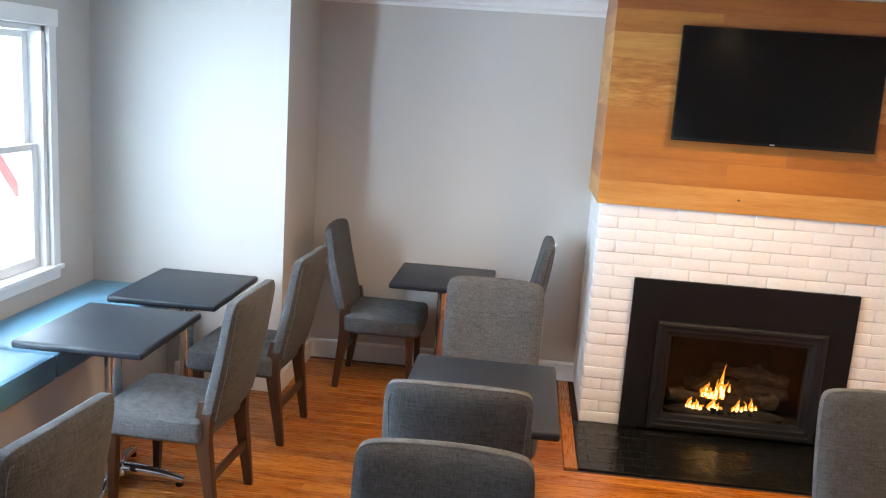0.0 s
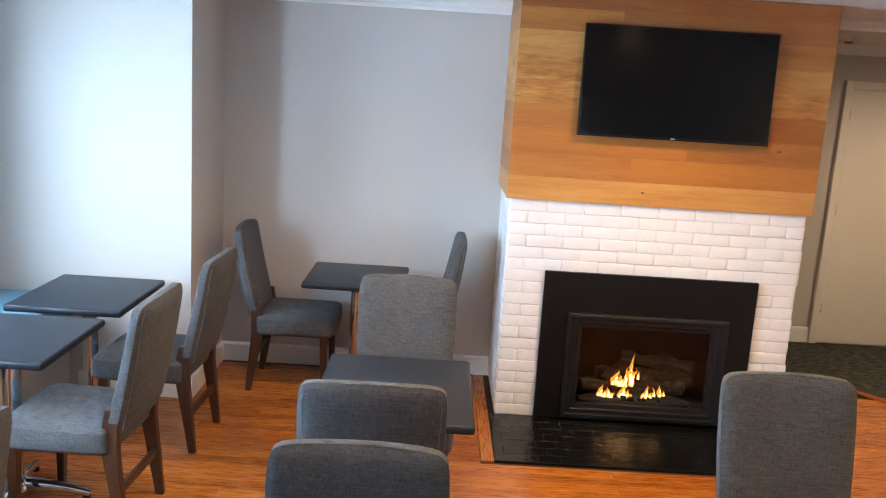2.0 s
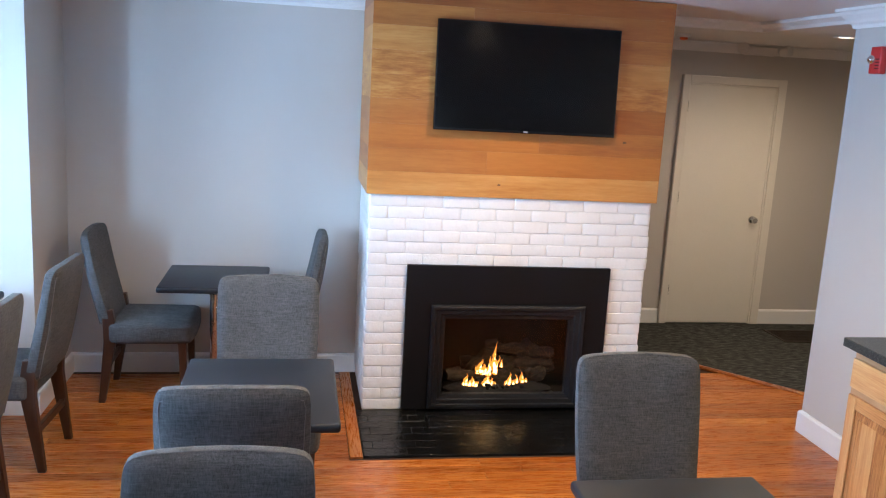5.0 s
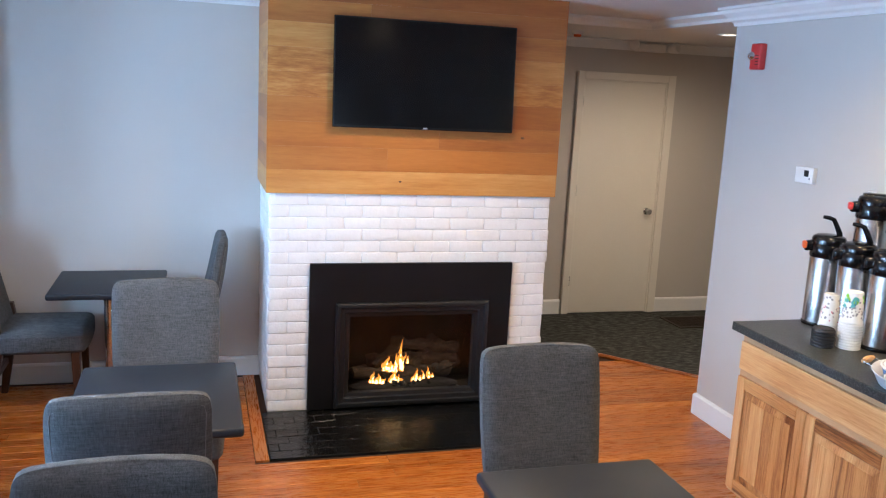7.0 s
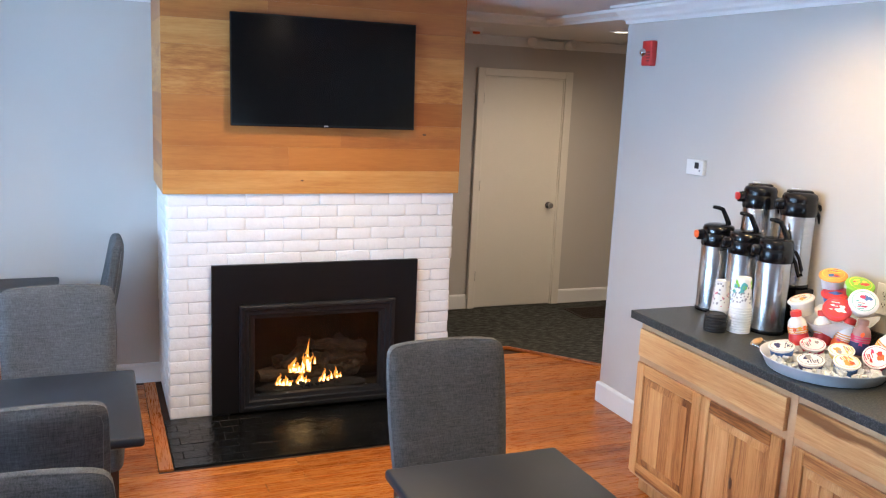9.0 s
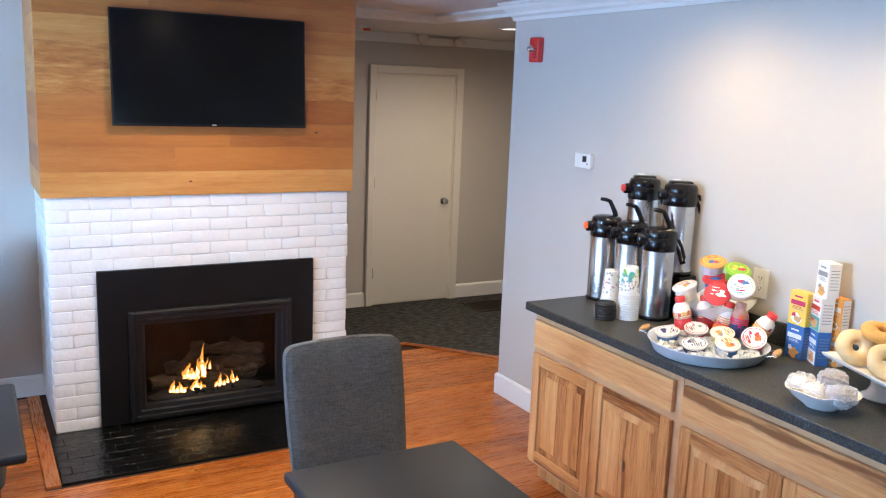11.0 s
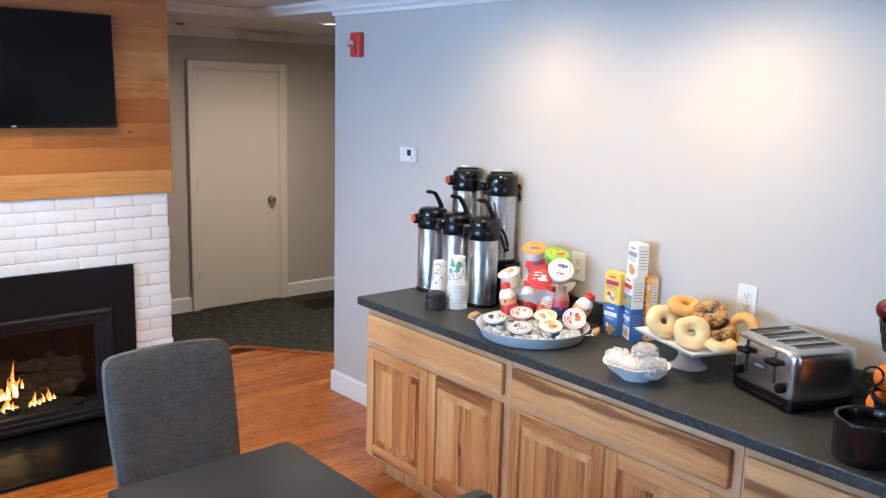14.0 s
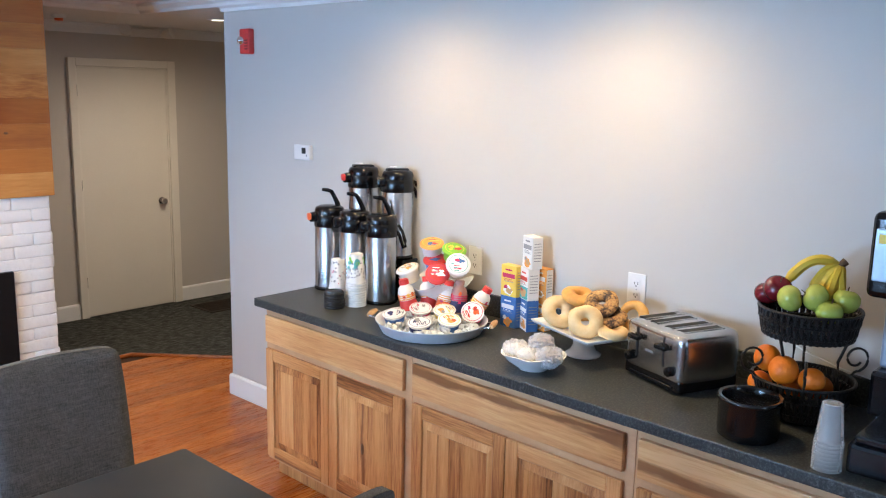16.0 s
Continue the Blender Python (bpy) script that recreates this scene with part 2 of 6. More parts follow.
M["black_iron"] = surface("black_wrought_iron", ((0.007, 0.006, 0.006), (0.022, 0.019, 0.018)), 0.42, scale=30, fine=150, bump=0.2, metal=0.3)
M["black_metal"] = surface("satin_black_metal", ((0.0042, 0.0042, 0.0048), (0.0066, 0.0066, 0.0075)), 0.5, scale=3, fine=200, bump=0.03, specular=0.2)
M["frame_metal"] = surface("charcoal_cast_frame", ((0.007, 0.0078, 0.010), (0.013, 0.0148, 0.018)), 0.40, scale=6, fine=150, bump=0.08, specular=0.3)
M["screen"] = surface("dark_tv_screen", ((0.002, 0.002, 0.0022), (0.0032, 0.0032, 0.0034)), 0.16, scale=1, fine=20, bump=0, rough_vary=0.02, specular=0.16)
M["carpet"] = surface("charcoal_patterned_carpet", ((0.010, 0.011, 0.010), (0.045, 0.047, 0.043), (0.13, 0.134, 0.124)), 0.97, stretch=(1, 3.2, 1), scale=15, fine=120, mix=0.35, bump=0.6, bump_scale=120, sharp=2.6, specular=0.1)
M["firebrick"] = surface("sooty_firebrick", ((0.012, 0.0100, 0.0082), (0.040, 0.0335, 0.027)), 0.95, scale=5, fine=16, mix=0.12, bump=0.0, specular=0.05)
M["log"] = surface("charred_ceramic_log", ((0.004, 0.003, 0.0024), (0.020, 0.014, 0.010), (0.095, 0.068, 0.050)), 0.9, stretch=(1, 2, 2), scale=18, fine=60, bump=0.7, bump_dist=0.01)
M["ember"] = surface("grey_ash_embers", ((0.002, 0.002, 0.003), (0.012, 0.012, 0.015)), 0.95, scale=40, fine=150, bump=0.6)
M["flame"] = glow("gas_flame", (1.0, 0.33, 0.045), 1.5)
M["flame_core"] = glow("gas_flame_core", (1.0, 0.74, 0.32), 3.4)
M["lamp"] = glow("lit_downlight_lens", (1.0, 0.88, 0.70), 8.0)
M["glass"] = glass("clear_glass")
M["fire_glass"] = glass("fireplace_glass", (1, 1, 1), 0.0, 1.22)
M["wrap"] = surface("crinkled_clear_wrap", ((0.80, 0.82, 0.85), (0.92, 0.93, 0.95)), 0.05, scale=30, fine=90, bump=0.9, bump_scale=55, bump_dist=0.01, specular=0.9)
M["wrap"].node_tree.nodes["Principled BSDF"].inputs["Alpha"].default_value = 0.42
M["ceramic"] = surface("white_glazed_ceramic", ((0.74, 0.75, 0.77), (0.82, 0.83, 0.84)), 0.14, scale=3, fine=40, bump=0.01)
M["paper"] = surface("white_paper", ((0.76, 0.75, 0.73), (0.86, 0.85, 0.83)), 0.7, scale=10, fine=100, bump=0.03)
M["foil"] = surface("white_foil_lid", ((0.72, 0.72, 0.74), (0.86, 0.86, 0.87)), 0.3, scale=30, fine=100, bump=0.1)
M["galvanized"] = surface("galvanized_steel", ((0.60, 0.65, 0.70), (0.78, 0.83, 0.88)), 0.42, metal=0.12, scale=14, fine=60, bump=0.06, rough_vary=0.2)
M["handle_wood"] = surface("turned_light_wood", ((0.50, 0.27, 0.11), (0.66, 0.40, 0.18)), 0.5, stretch=(1, 6, 6), scale=8, fine=40)
M["bagel"] = surface("plain_bagel_crust", ((0.60, 0.38, 0.16), (0.74, 0.54, 0.28), (0.82, 0.67, 0.42)), 0.5, scale=16, fine=70, bump=0.2, bump_scale=50, spread=0.3)
M["bagel_dark"] = surface("seeded_bagel_crust", ((0.012, 0.010, 0.010), (0.10, 0.05, 0.025), (0.48, 0.25, 0.08), (0.60, 0.36, 0.14)), 0.6, scale=38, fine=110, mix=0.5, bump=0.5, bump_scale=90, sharp=3.2)
M["bagel_gold"] = surface("golden_bagel_crust", ((0.45, 0.19, 0.04), (0.66, 0.34, 0.08), (0.74, 0.45, 0.14)), 0.5, scale=18, fine=80, bump=0.3)
M["muffin"] = surface("dark_muffin", ((0.06, 0.03, 0.02), (0.22, 0.12, 0.07)), 0.8, scale=40, fine=120, bump=0.7)
M["muffin_pale"] = surface("pale_roll", ((0.66, 0.62, 0.56), (0.80, 0.77, 0.72)), 0.7, scale=20, fine=80, bump=0.4)
M["banana"] = surface("ripe_banana_peel", ((0.50, 0.30, 0.02), (0.72, 0.49, 0.04)), 0.45, scale=6, fine=60, bump=0.05)
M["stem"] = plain("brown_stem", (0.10, 0.055, 0.025), 0.8)
M["apple_red"] = surface("red_apple_skin", ((0.06, 0.003, 0.007), (0.20, 0.010, 0.014)), 0.2, scale=12, fine=90, bump=0.02)
M["apple_green"] = surface("green_apple_skin", ((0.22, 0.29, 0.03), (0.44, 0.46, 0.09)), 0.25, scale=9, fine=90, bump=0.02, spread=0.5)
M["orange"] = surface("orange_peel", ((0.63, 0.125, 0.002), (0.77, 0.190, 0.004)), 0.50, scale=5, fine=120, bump=0.45, bump_scale=130)
M["red"] = plain("red_plastic", (0.60, 0.035, 0.03), 0.35)
M["crock_glaze"] = plain("black_crock_glaze", (0.004, 0.004, 0.0045), 0.12)
M["orange_plastic"] = plain("orange_red_plastic", (0.78, 0.12, 0.02), 0.35)
M["yellow"] = plain("yellow_print", (0.80, 0.57, 0.09), 0.5)
M["blue"] = plain("blue_print", (0.045, 0.15, 0.42), 0.5)
M["navy"] = plain("navy_print", (0.02, 0.03, 0.13), 0.5)
M["green"] = plain("green_print", (0.22, 0.52, 0.04), 0.5)
M["orange_print"] = plain("orange_print", (0.80, 0.34, 0.07), 0.5)
M["magenta"] = plain("magenta_print", (0.55, 0.03, 0.12), 0.5)
M["grey_print"] = plain("grey_print", (0.28, 0.28, 0.30), 0.6)
M["teal"] = plain("teal_print", (0.10, 0.42, 0.40), 0.6)
M["brown_bottle"] = plain("chocolate_drink", (0.36, 0.20, 0.17), 0.4)
M["white_plastic"] = surface("white_plastic", ((0.72, 0.71, 0.69), (0.80, 0.79, 0.77)), 0.35, scale=8, fine=100, bump=0.02)
M["milky"] = surface("translucent_white_plastic", ((0.62, 0.65, 0.68), (0.74, 0.77, 0.80)), 0.3, scale=8, fine=90, bump=0.02)
M["cup_plastic"] = glass("thin_clear_cup_plastic", (0.94, 0.95, 0.96), 0.14, 1.2)
M["cup_plastic"].node_tree.nodes["Principled BSDF"].inputs["Transmission Weight"].default_value = 0.74
M["ice"] = glass("clear_cloudy_ice", (0.94, 0.97, 0.98), 0.12, 1.31)
M["ice"].node_tree.nodes["Principled BSDF"].inputs["Transmission Weight"].default_value = 0.45
M["dark_slot"] = plain("dark_slot", (0.012, 0.011, 0.010), 0.7)
M["grille"] = surface("dark_floor_grille", ((0.02, 0.014, 0.010), (0.05, 0.036, 0.026)), 0.6, metal=0.4, scale=20, fine=90)
M["silver_trim"] = plain("silver_paint", (0.27, 0.30, 0.35), 0.35, metal=0.5)
M["outside_red"] = surface("red_stained_timber", ((0.30, 0.06, 0.05), (0.42, 0.10, 0.08)), 0.7, stretch=(6, 6, 0.6), scale=4, fine=30)
M["grass"] = surface("lawn", ((0.03, 0.06, 0.02), (0.07, 0.11, 0.04)), 0.95, scale=1.5, fine=20, bump=0.3)


# ---- building helpers ----
def part(name, bm, material, parent=None, label="", smooth=False, m=None):
    """Links a bmesh as one mesh object, under a thing or a part."""
    me = bpy.data.meshes.new(name)
    if smooth:
        for f in bm.faces:
            f.smooth = True
    bm.to_mesh(me)
    bm.free()
    me.materials.append(M[material])
    if smooth:
        me.set_sharp_from_angle(angle=radians(50))
    ob = new(name, me)
    if parent is not None:
        ob.parent = parent
    if m is not None:
        ob.matrix_basis = m
    if label:
        ob["label"] = label
    return ob


def thing(name, label, category, m=None, group="", kind=""):
    ob = new(name)
    ob.empty_display_size = 0.1
    if m is not None:
        ob.matrix_basis = m
    return tagged(ob, label, category, group, kind)


def box(x0, x1, y0, y1, z0, z1, bevel=0.0, seg=2, bm=None):
    bm = bm or bmesh.new()
    r = bmesh.ops.create_cube(bm, size=1.0)
    vs = r["verts"]
    for v in vs:
        v.co = Vector((x0 + (v.co.x + 0.5) * (x1 - x0), y0 + (v.co.y + 0.5) * (y1 - y0), z0 + (v.co.z + 0.5) * (z1 - z0)))
    if bevel > 0:
        es = list({e for v in vs for e in v.link_edges})
        bmesh.ops.bevel(bm, geom=es, offset=bevel, segments=seg, profile=0.5, affect="EDGES")
    return bm


def lathe(profile, seg=32, bm=None, center=(0, 0, 0)):
    """Turns (radius, height) pairs about z."""
    bm = bm or bmesh.new()
    rings = []
    for r, z in profile:
        if r < 1e-5:
            rings.append([bm.verts.new((center[0], center[1], center[2] + z))])
        else:
            rings.append([bm.verts.new((center[0] + r * cos(tau * i / seg), center[1] + r * sin(tau * i / seg), center[2] + z)) for i in range(seg)])
    for a, b in zip(rings, rings[1:]):
        for i in range(seg):
            j = (i + 1) % seg
            if len(a) == 1 and len(b) == 1:
                continue
            if len(a) == 1:
                bm.faces.new((a[0], b[j], b[i]))
            elif len(b) == 1:
                bm.faces.new((a[i], a[j], b[0]))
            else:
                bm.faces.new((a[i], a[j], b[j], b[i]))
    bmesh.ops.recalc_face_normals(bm, faces=bm.faces[:])
    return bm


def tube(points, radius, seg=8, bm=None, closed=False):
    """A round bar along points; radius: one number or one a point."""
    bm = bm or bmesh.new()
    pts = [Vector(p) for p in points]
    n = len(pts)
    rad = radius if isinstance(radius, (list, tuple)) else [radius] * n
    rings = []
    for i, p in enumerate(pts):
        a = pts[(i - 1) % n] if closed or i > 0 else p
        b = pts[(i + 1) % n] if closed or i < n - 1 else p
        d = (b - a).normalized()
        side = d.cross(Vector((0, 0, 1)))
        if side.length < 0.05:
            side = d.cross(Vector((0, 1, 0)))
        side.normalize()
        up = side.cross(d)
        rings.append([bm.verts.new(p + rad[i] * (cos(tau * k / seg) * side + sin(tau * k / seg) * up)) for k in range(seg)])
    pairs = list(zip(rings, rings[1:])) + ([(rings[-1], rings[0])] if closed else [])
    for a, b in pairs:
        for k in range(seg):
            l = (k + 1) % seg
            bm.faces.new((a[k], a[l], b[l], b[k]))
    if not closed:
        bm.faces.new(rings[0][::-1])
        bm.faces.new(rings[-1])
    bmesh.ops.recalc_face_normals(bm, faces=bm.faces[:])
    return bm


def prism(outline, z0, z1, bevel=0.0, bm=None):
    """An outline in x and y, raised from z0 to z1."""
    bm = bm or bmesh.new()
    lo = [bm.verts.new((x, y, z0)) for x, y in outline]
    hi = [bm.verts.new((x, y, z1)) for x, y in outline]
    n = len(outline)
    bm.faces.new(lo[::-1])
    bm.faces.new(hi)
    for i in range(n):
        j = (i + 1) % n
        bm.faces.new((lo[i], lo[j], hi[j], hi[i]))
    bmesh.ops.recalc_face_normals(bm, faces=bm.faces[:])
    if bevel:
        bmesh.ops.bevel(bm, geom=bm.edges[:], offset=bevel, segments=2, profile=0.5, affect="EDGES")
    return bm


def sweep(profile, path):
    """A moulding: (out, up) profile carried along a level path of (x, y, z), with mitred corners; out is to the left of travel."""
    bm = bmesh.new()
    pts = [Vector(p) for p in path]
    rings = []
    for i, p in enumerate(pts):
        d0 = (pts[i] - pts[i - 1]).normalized() if i else None
        d1 = (pts[i + 1] - pts[i]).normalized() if i < len(pts) - 1 else None
        d0, d1 = d0 or d1, d1 or d0
        n0, n1 = Vector((-d0.y, d0.x, 0)), Vector((-d1.y, d1.x, 0))
        n = n0 + n1
        n = n / max(1e-6, n.dot(n0))
        rings.append([bm.verts.new(p + n * o + Vector((0, 0, u))) for o, u in profile])
    k = len(profile)
    for a, b in zip(rings, rings[1:]):
        for i in range(k):
            j = (i + 1) % k
            bm.faces.new((a[i], a[j], b[j], b[i]))
    bm.faces.new(rings[0])
    bm.faces.new(rings[-1][::-1])
    bmesh.ops.recalc_face_normals(bm, faces=bm.faces[:])
    return bm


def shifted(bm, m):
    bmesh.ops.transform(bm, matrix=m, verts=bm.verts[:])
    return bm


def wobble(bm, amount, scale, seed=0.0):
    for v in bm.verts:
        p = v.co * scale + Vector((seed, seed * 1.7, seed * 0.6))
        v.co += amount * noise.noise_vector(p)
    return bm


# ---- the setting ----
def structure(name, bm, material, label, category, smooth=False):
    return tagged(part(name, bm, material, smooth=smooth), label, category, kind="structure")


XW, XR, YB, YN, ZC = -2.572, 2.945, 5.45, -2.6, 2.435
ZH = 2.375            # hall ceiling
YH = 6.70             # hall rear wall
XP, YP = -1.415, 4.74  # outer corner of the jutting wall by the bench

floor = structure("floor", box(XW - 0.2, 3.9, YN - 0.2, 5.6, -0.10, -0.012), "subfloor", "honey-coloured pine strip floorboards with a satin varnish", "floor")
hall_floor = structure("floor_hall", prism([(1.2, 5.545), (2.88, 5.545), (3.36, 4.99), (3.90, 4.37), (6.2, 4.37), (6.2, 7.0), (1.2, 7.0)], -0.012, 0.004), "carpet",
                       "charcoal loop-pile carpet with a small wavy pattern in the hall", "carpet")
structure("trim_threshold", tube([(2.07, 5.53, 0.004), (2.87, 5.53, 0.004), (3.37, 4.95, 0.004), (3.88, 4.36, 0.004)], 0.016, 6), "floor", "rounded wooden edging strip along the carpet", "threshold")

structure("wall_north", box(XP - 0.12, 2.2, YB, YB + 0.12, 0, 2.6), "wall", "plain greige painted wall behind the tables", "wall")
structure("wall_jut_side", box(XP - 0.12, XP, YP + 0.12, YB - 0.0005, 0, 2.6), "wall", "short greige return wall", "wall")
structure("wall_jut", box(XW - 0.001, XP, YP, YP + 0.12, 0, 2.6), "wall", "pale greige wall beside the window bench", "wall")
structure("wall_east", box(XR, XR + 0.14, YN, 4.372, 0, 2.6), "wall", "greige painted wall behind the breakfast counter", "wall")
structure("wall_hall", box(1.2, 6.2, YH, YH + 0.12, 0, 2.6), "wall", "greige hall wall with a door", "wall")
structure("wall_hall_end", box(6.2, 6.32, 4.2, 6.9, 0, 2.6), "wall", "plain greige hall wall", "wall")
structure("wall_hall_side", box(3.0855, 6.2, 4.22, 4.34, 0, 2.6), "wall", "plain greige hall wall", "wall")
structure("wall_hall_west", box(1.2, 1.32, 5.57, 6.7, 0, 2.6), "wall", "plain greige hall wall", "wall")


# walls with openings: strips round each window
def wall_with_windows(name, label, along, fixed, thick, a0, a1, holes, z0, z1):
    bm = bmesh.new()
    def put(p0, p1, q0, q1):
        if along == "y":
            box(fixed - thick, fixed, p0, p1, q0, q1, bm=bm)
        else:
            box(p0, p1, fixed - thick, fixed, q0, q1, bm=bm)
    at = a0
    for h0, h1 in holes:
        put(at, h0, 0, 2.6)
        put(h0, h1, 0, z0)
        put(h0, h1, z1, 2.6)
        at = h1
    put(at, a1, 0, 2.6)
    return structure(name, bm, "wall", label, "wall")


WZ0, WZ1 = 0.765, 2.03
wall_with_windows("wall_west", "greige window wall above the bench", "y", XW, 0.16, YN, YP + 0.12, [(0.37, 1.23), (1.87, 2.73), (3.43, 4.29)], WZ0, WZ1)
wall_with_windows("wall_south", "plain greige wall with a window", "x", YN + 0.001, 0.16, XW - 0.16, XR + 0.14, [(0.7, 1.9)], 0.8, 2.1)

structure("ceiling", prism([(XW - 0.16, YN - 0.16), (3.05, YN - 0.16), (3.05, 5.52), (XW - 0.16, 5.52)], ZC, ZC + 0.1), "ceiling", "flat white painted ceiling", "ceiling")
structure("ceiling_hall", prism([(1.2, 5.52), (3.05, 5.52), (3.05, 4.25), (6.3, 4.25), (6.3, 6.82), (1.2, 6.82)], ZH, ZH + 0.16), "ceiling", "lower white hall ceiling", "ceiling")

CROWN = [(0, 0), (0.012, 0), (0.016, 0.018), (0.034, 0.030), (0.040, 0.046), (0.064, 0.070), (0.070, 0.086), (0.085, 0.090), (0.085, 0.104), (0, 0.104)]
SMALL_CROWN = [(0, 0), (0.010, 0), (0.016, 0.014), (0.040, 0.050), (0.046, 0.066), (0.058, 0.070), (0.058, 0.079), (0, 0.079)]
structure("trim_crown_east", sweep(CROWN, [(XR, YN, ZC - 0.105), (XR, 4.372, ZC - 0.105), (XR + 0.10, 4.372, ZC - 0.105)]), "white_paint", "stepped white crown moulding", "crown moulding")
structure("trim_crown_header", sweep([(0, 0), (0.02, 0), (0.03, 0.02), (0.07, 0.04), (0.07, 0.059), (0, 0.059)], [(3.05, 4.42, ZH), (3.05, 5.52, ZH), (1.9, 5.52, ZH)]), "white_paint", "white moulding round the hall opening", "crown moulding")
structure("trim_crown_north", sweep(CROWN, [(0.37, YB, ZC - 0.105), (XP, YB, ZC - 0.105), (XP, YP, ZC - 0.105), (XW, YP, ZC - 0.105), (XW, YN, ZC - 0.105)]), "white_paint", "stepped white crown moulding", "crown moulding")
structure("trim_crown_hall", sweep(SMALL_CROWN, [(6.2, YH, ZH - 0.079), (1.3, YH, ZH - 0.079)]), "white_paint", "white crown moulding in the hall", "crown moulding")

BASE = [(0, 0), (0.016, 0), (0.016, 0.112), (0.010, 0.124), (0, 0.128)]
structure("baseboard_north", sweep(BASE, [(0.40, YB, 0), (XP, YB, 0), (XP, YP, 0), (-2.06, YP, 0)]), "white_paint", "tall white painted baseboard", "baseboard")
structure("baseboard_east", sweep([(0, 0), (0.016, 0), (0.016, 0.118), (0.010, 0.130), (0, 0.134)], [(XR, 3.2, 0), (XR, 4.372, 0), (XR + 0.14, 4.372, 0)]), "white_paint", "tall white painted baseboard", "baseboard")
structure("baseboard_hall", sweep(BASE, [(6.2, YH, 0.004), (3.965, YH, 0.004)]), "white_paint", "white painted baseboard", "baseboard")
structure("baseboard_hall_far", sweep(BASE, [(3.04, YH, 0.004), (1.35, YH, 0.004)]), "white_paint", "white painted baseboard", "baseboard")


# ---- windows ----
def build_window(name, w, z0, z1, m, label):
    """A double-hung window; local x runs along the wall, y points into the room, the wall's face is y = 0."""
    win = thing(name, label, "window", m, kind="structure")
    c = 0.068
    bm = box(-w / 2 - c, -w / 2, 0.0, 0.020, z0 - 0.02, z1 + c, 0.003, 1)
    box(w / 2, w / 2 + c, 0.0, 0.020, z0 - 0.02, z1 + c, 0.003, 1, bm)
    box(-w / 2 - c - 0.012, w / 2 + c + 0.012, 0.0, 0.026, z1 + 0.002, z1 + c + 0.022, 0.003, 1, bm)
    part("casing", bm, "white_paint", win)
    part("window_sill", box(-w / 2 - c - 0.012, w / 2 + c + 0.012, -0.09, 0.036, z0 - 0.022, z0 + 0.004, 0.005), "white_paint", win)
    part("apron", box(-w / 2 - c, w / 2 + c, 0.0, 0.018, z0 - 0.075, z0 - 0.024, 0.003), "white_paint", win)
    bm = bmesh.new()
    for s in (-1, 1):
        box(min(s * w / 2, s * (w / 2 - 0.035)), max(s * w / 2, s * (w / 2 - 0.035)), -0.155, -0.004, z0, z1, 0.002, 1, bm)
    box(-w / 2, w / 2, -0.155, -0.004, z1 - 0.03, z1 - 0.001, 0.002, 1, bm)
    part("window_frame", bm, "white_paint", win)
    zm = (z0 + z1) / 2 + 0.012
    for nm, a, b, y in (("lower_sash", z0 + 0.006, zm + 0.02, -0.055), ("upper_sash", zm - 0.02, z1 - 0.032, -0.095)):
        bm = bmesh.new()
        x = w / 2 - 0.038
        box(-x, -x + 0.05, y - 0.018, y + 0.018, a, b, 0.003, 1, bm)
        box(x - 0.05, x, y - 0.018, y + 0.018, a, b, 0.003, 1, bm)
        box(-x + 0.05, x - 0.05, y - 0.016, y + 0.016, a, a + (0.055 if nm[0] == "l" else 0.036), 0.003, 1, bm)
        box(-x + 0.05, x - 0.05, y - 0.016, y + 0.016, b - 0.036, b, 0.003, 1, bm)
        sash = part(nm, bm, "white_paint", win)
        pane = part("pane", box(-x + 0.045, x - 0.045, y - 0.003, y + 0.003, a + 0.03, b - 0.03), "glass", sash)
        pane.visible_shadow = False
    part("sash_lock", box(-0.03, 0.03, -0.05, -0.02, zm + 0.02, zm + 0.038, 0.004), "black_metal", win)
    return win


for i, yc in enumerate((3.86, 2.30, 0.80)):
    build_window("window_%d" % (i + 1), 0.86, WZ0, WZ1, pose(XW, yc, 0, 0, 0, -90), "white double-hung sash window in white casing")
build_window("window_4", 1.2, 0.8, 2.1, pose(1.3, YN, 0, 0, 0, 0), "white double-hung sash window in white casing")

# outside the windows
structure("ground", prism([(-150, -150), (150, -150), (150, 150), (-150, 150)], -0.62, -0.6), "grass", "lawn round the house", "lawn")
brace = thing("porch_brace", "red-stained timber brace outside the window", "timber brace", pose(-2.79, 4.2, 1.2))
part("timber", tube([(0, -0.24, 0.40), (0, 0.16, -0.06)], 0.036, 4), "outside_red", brace)


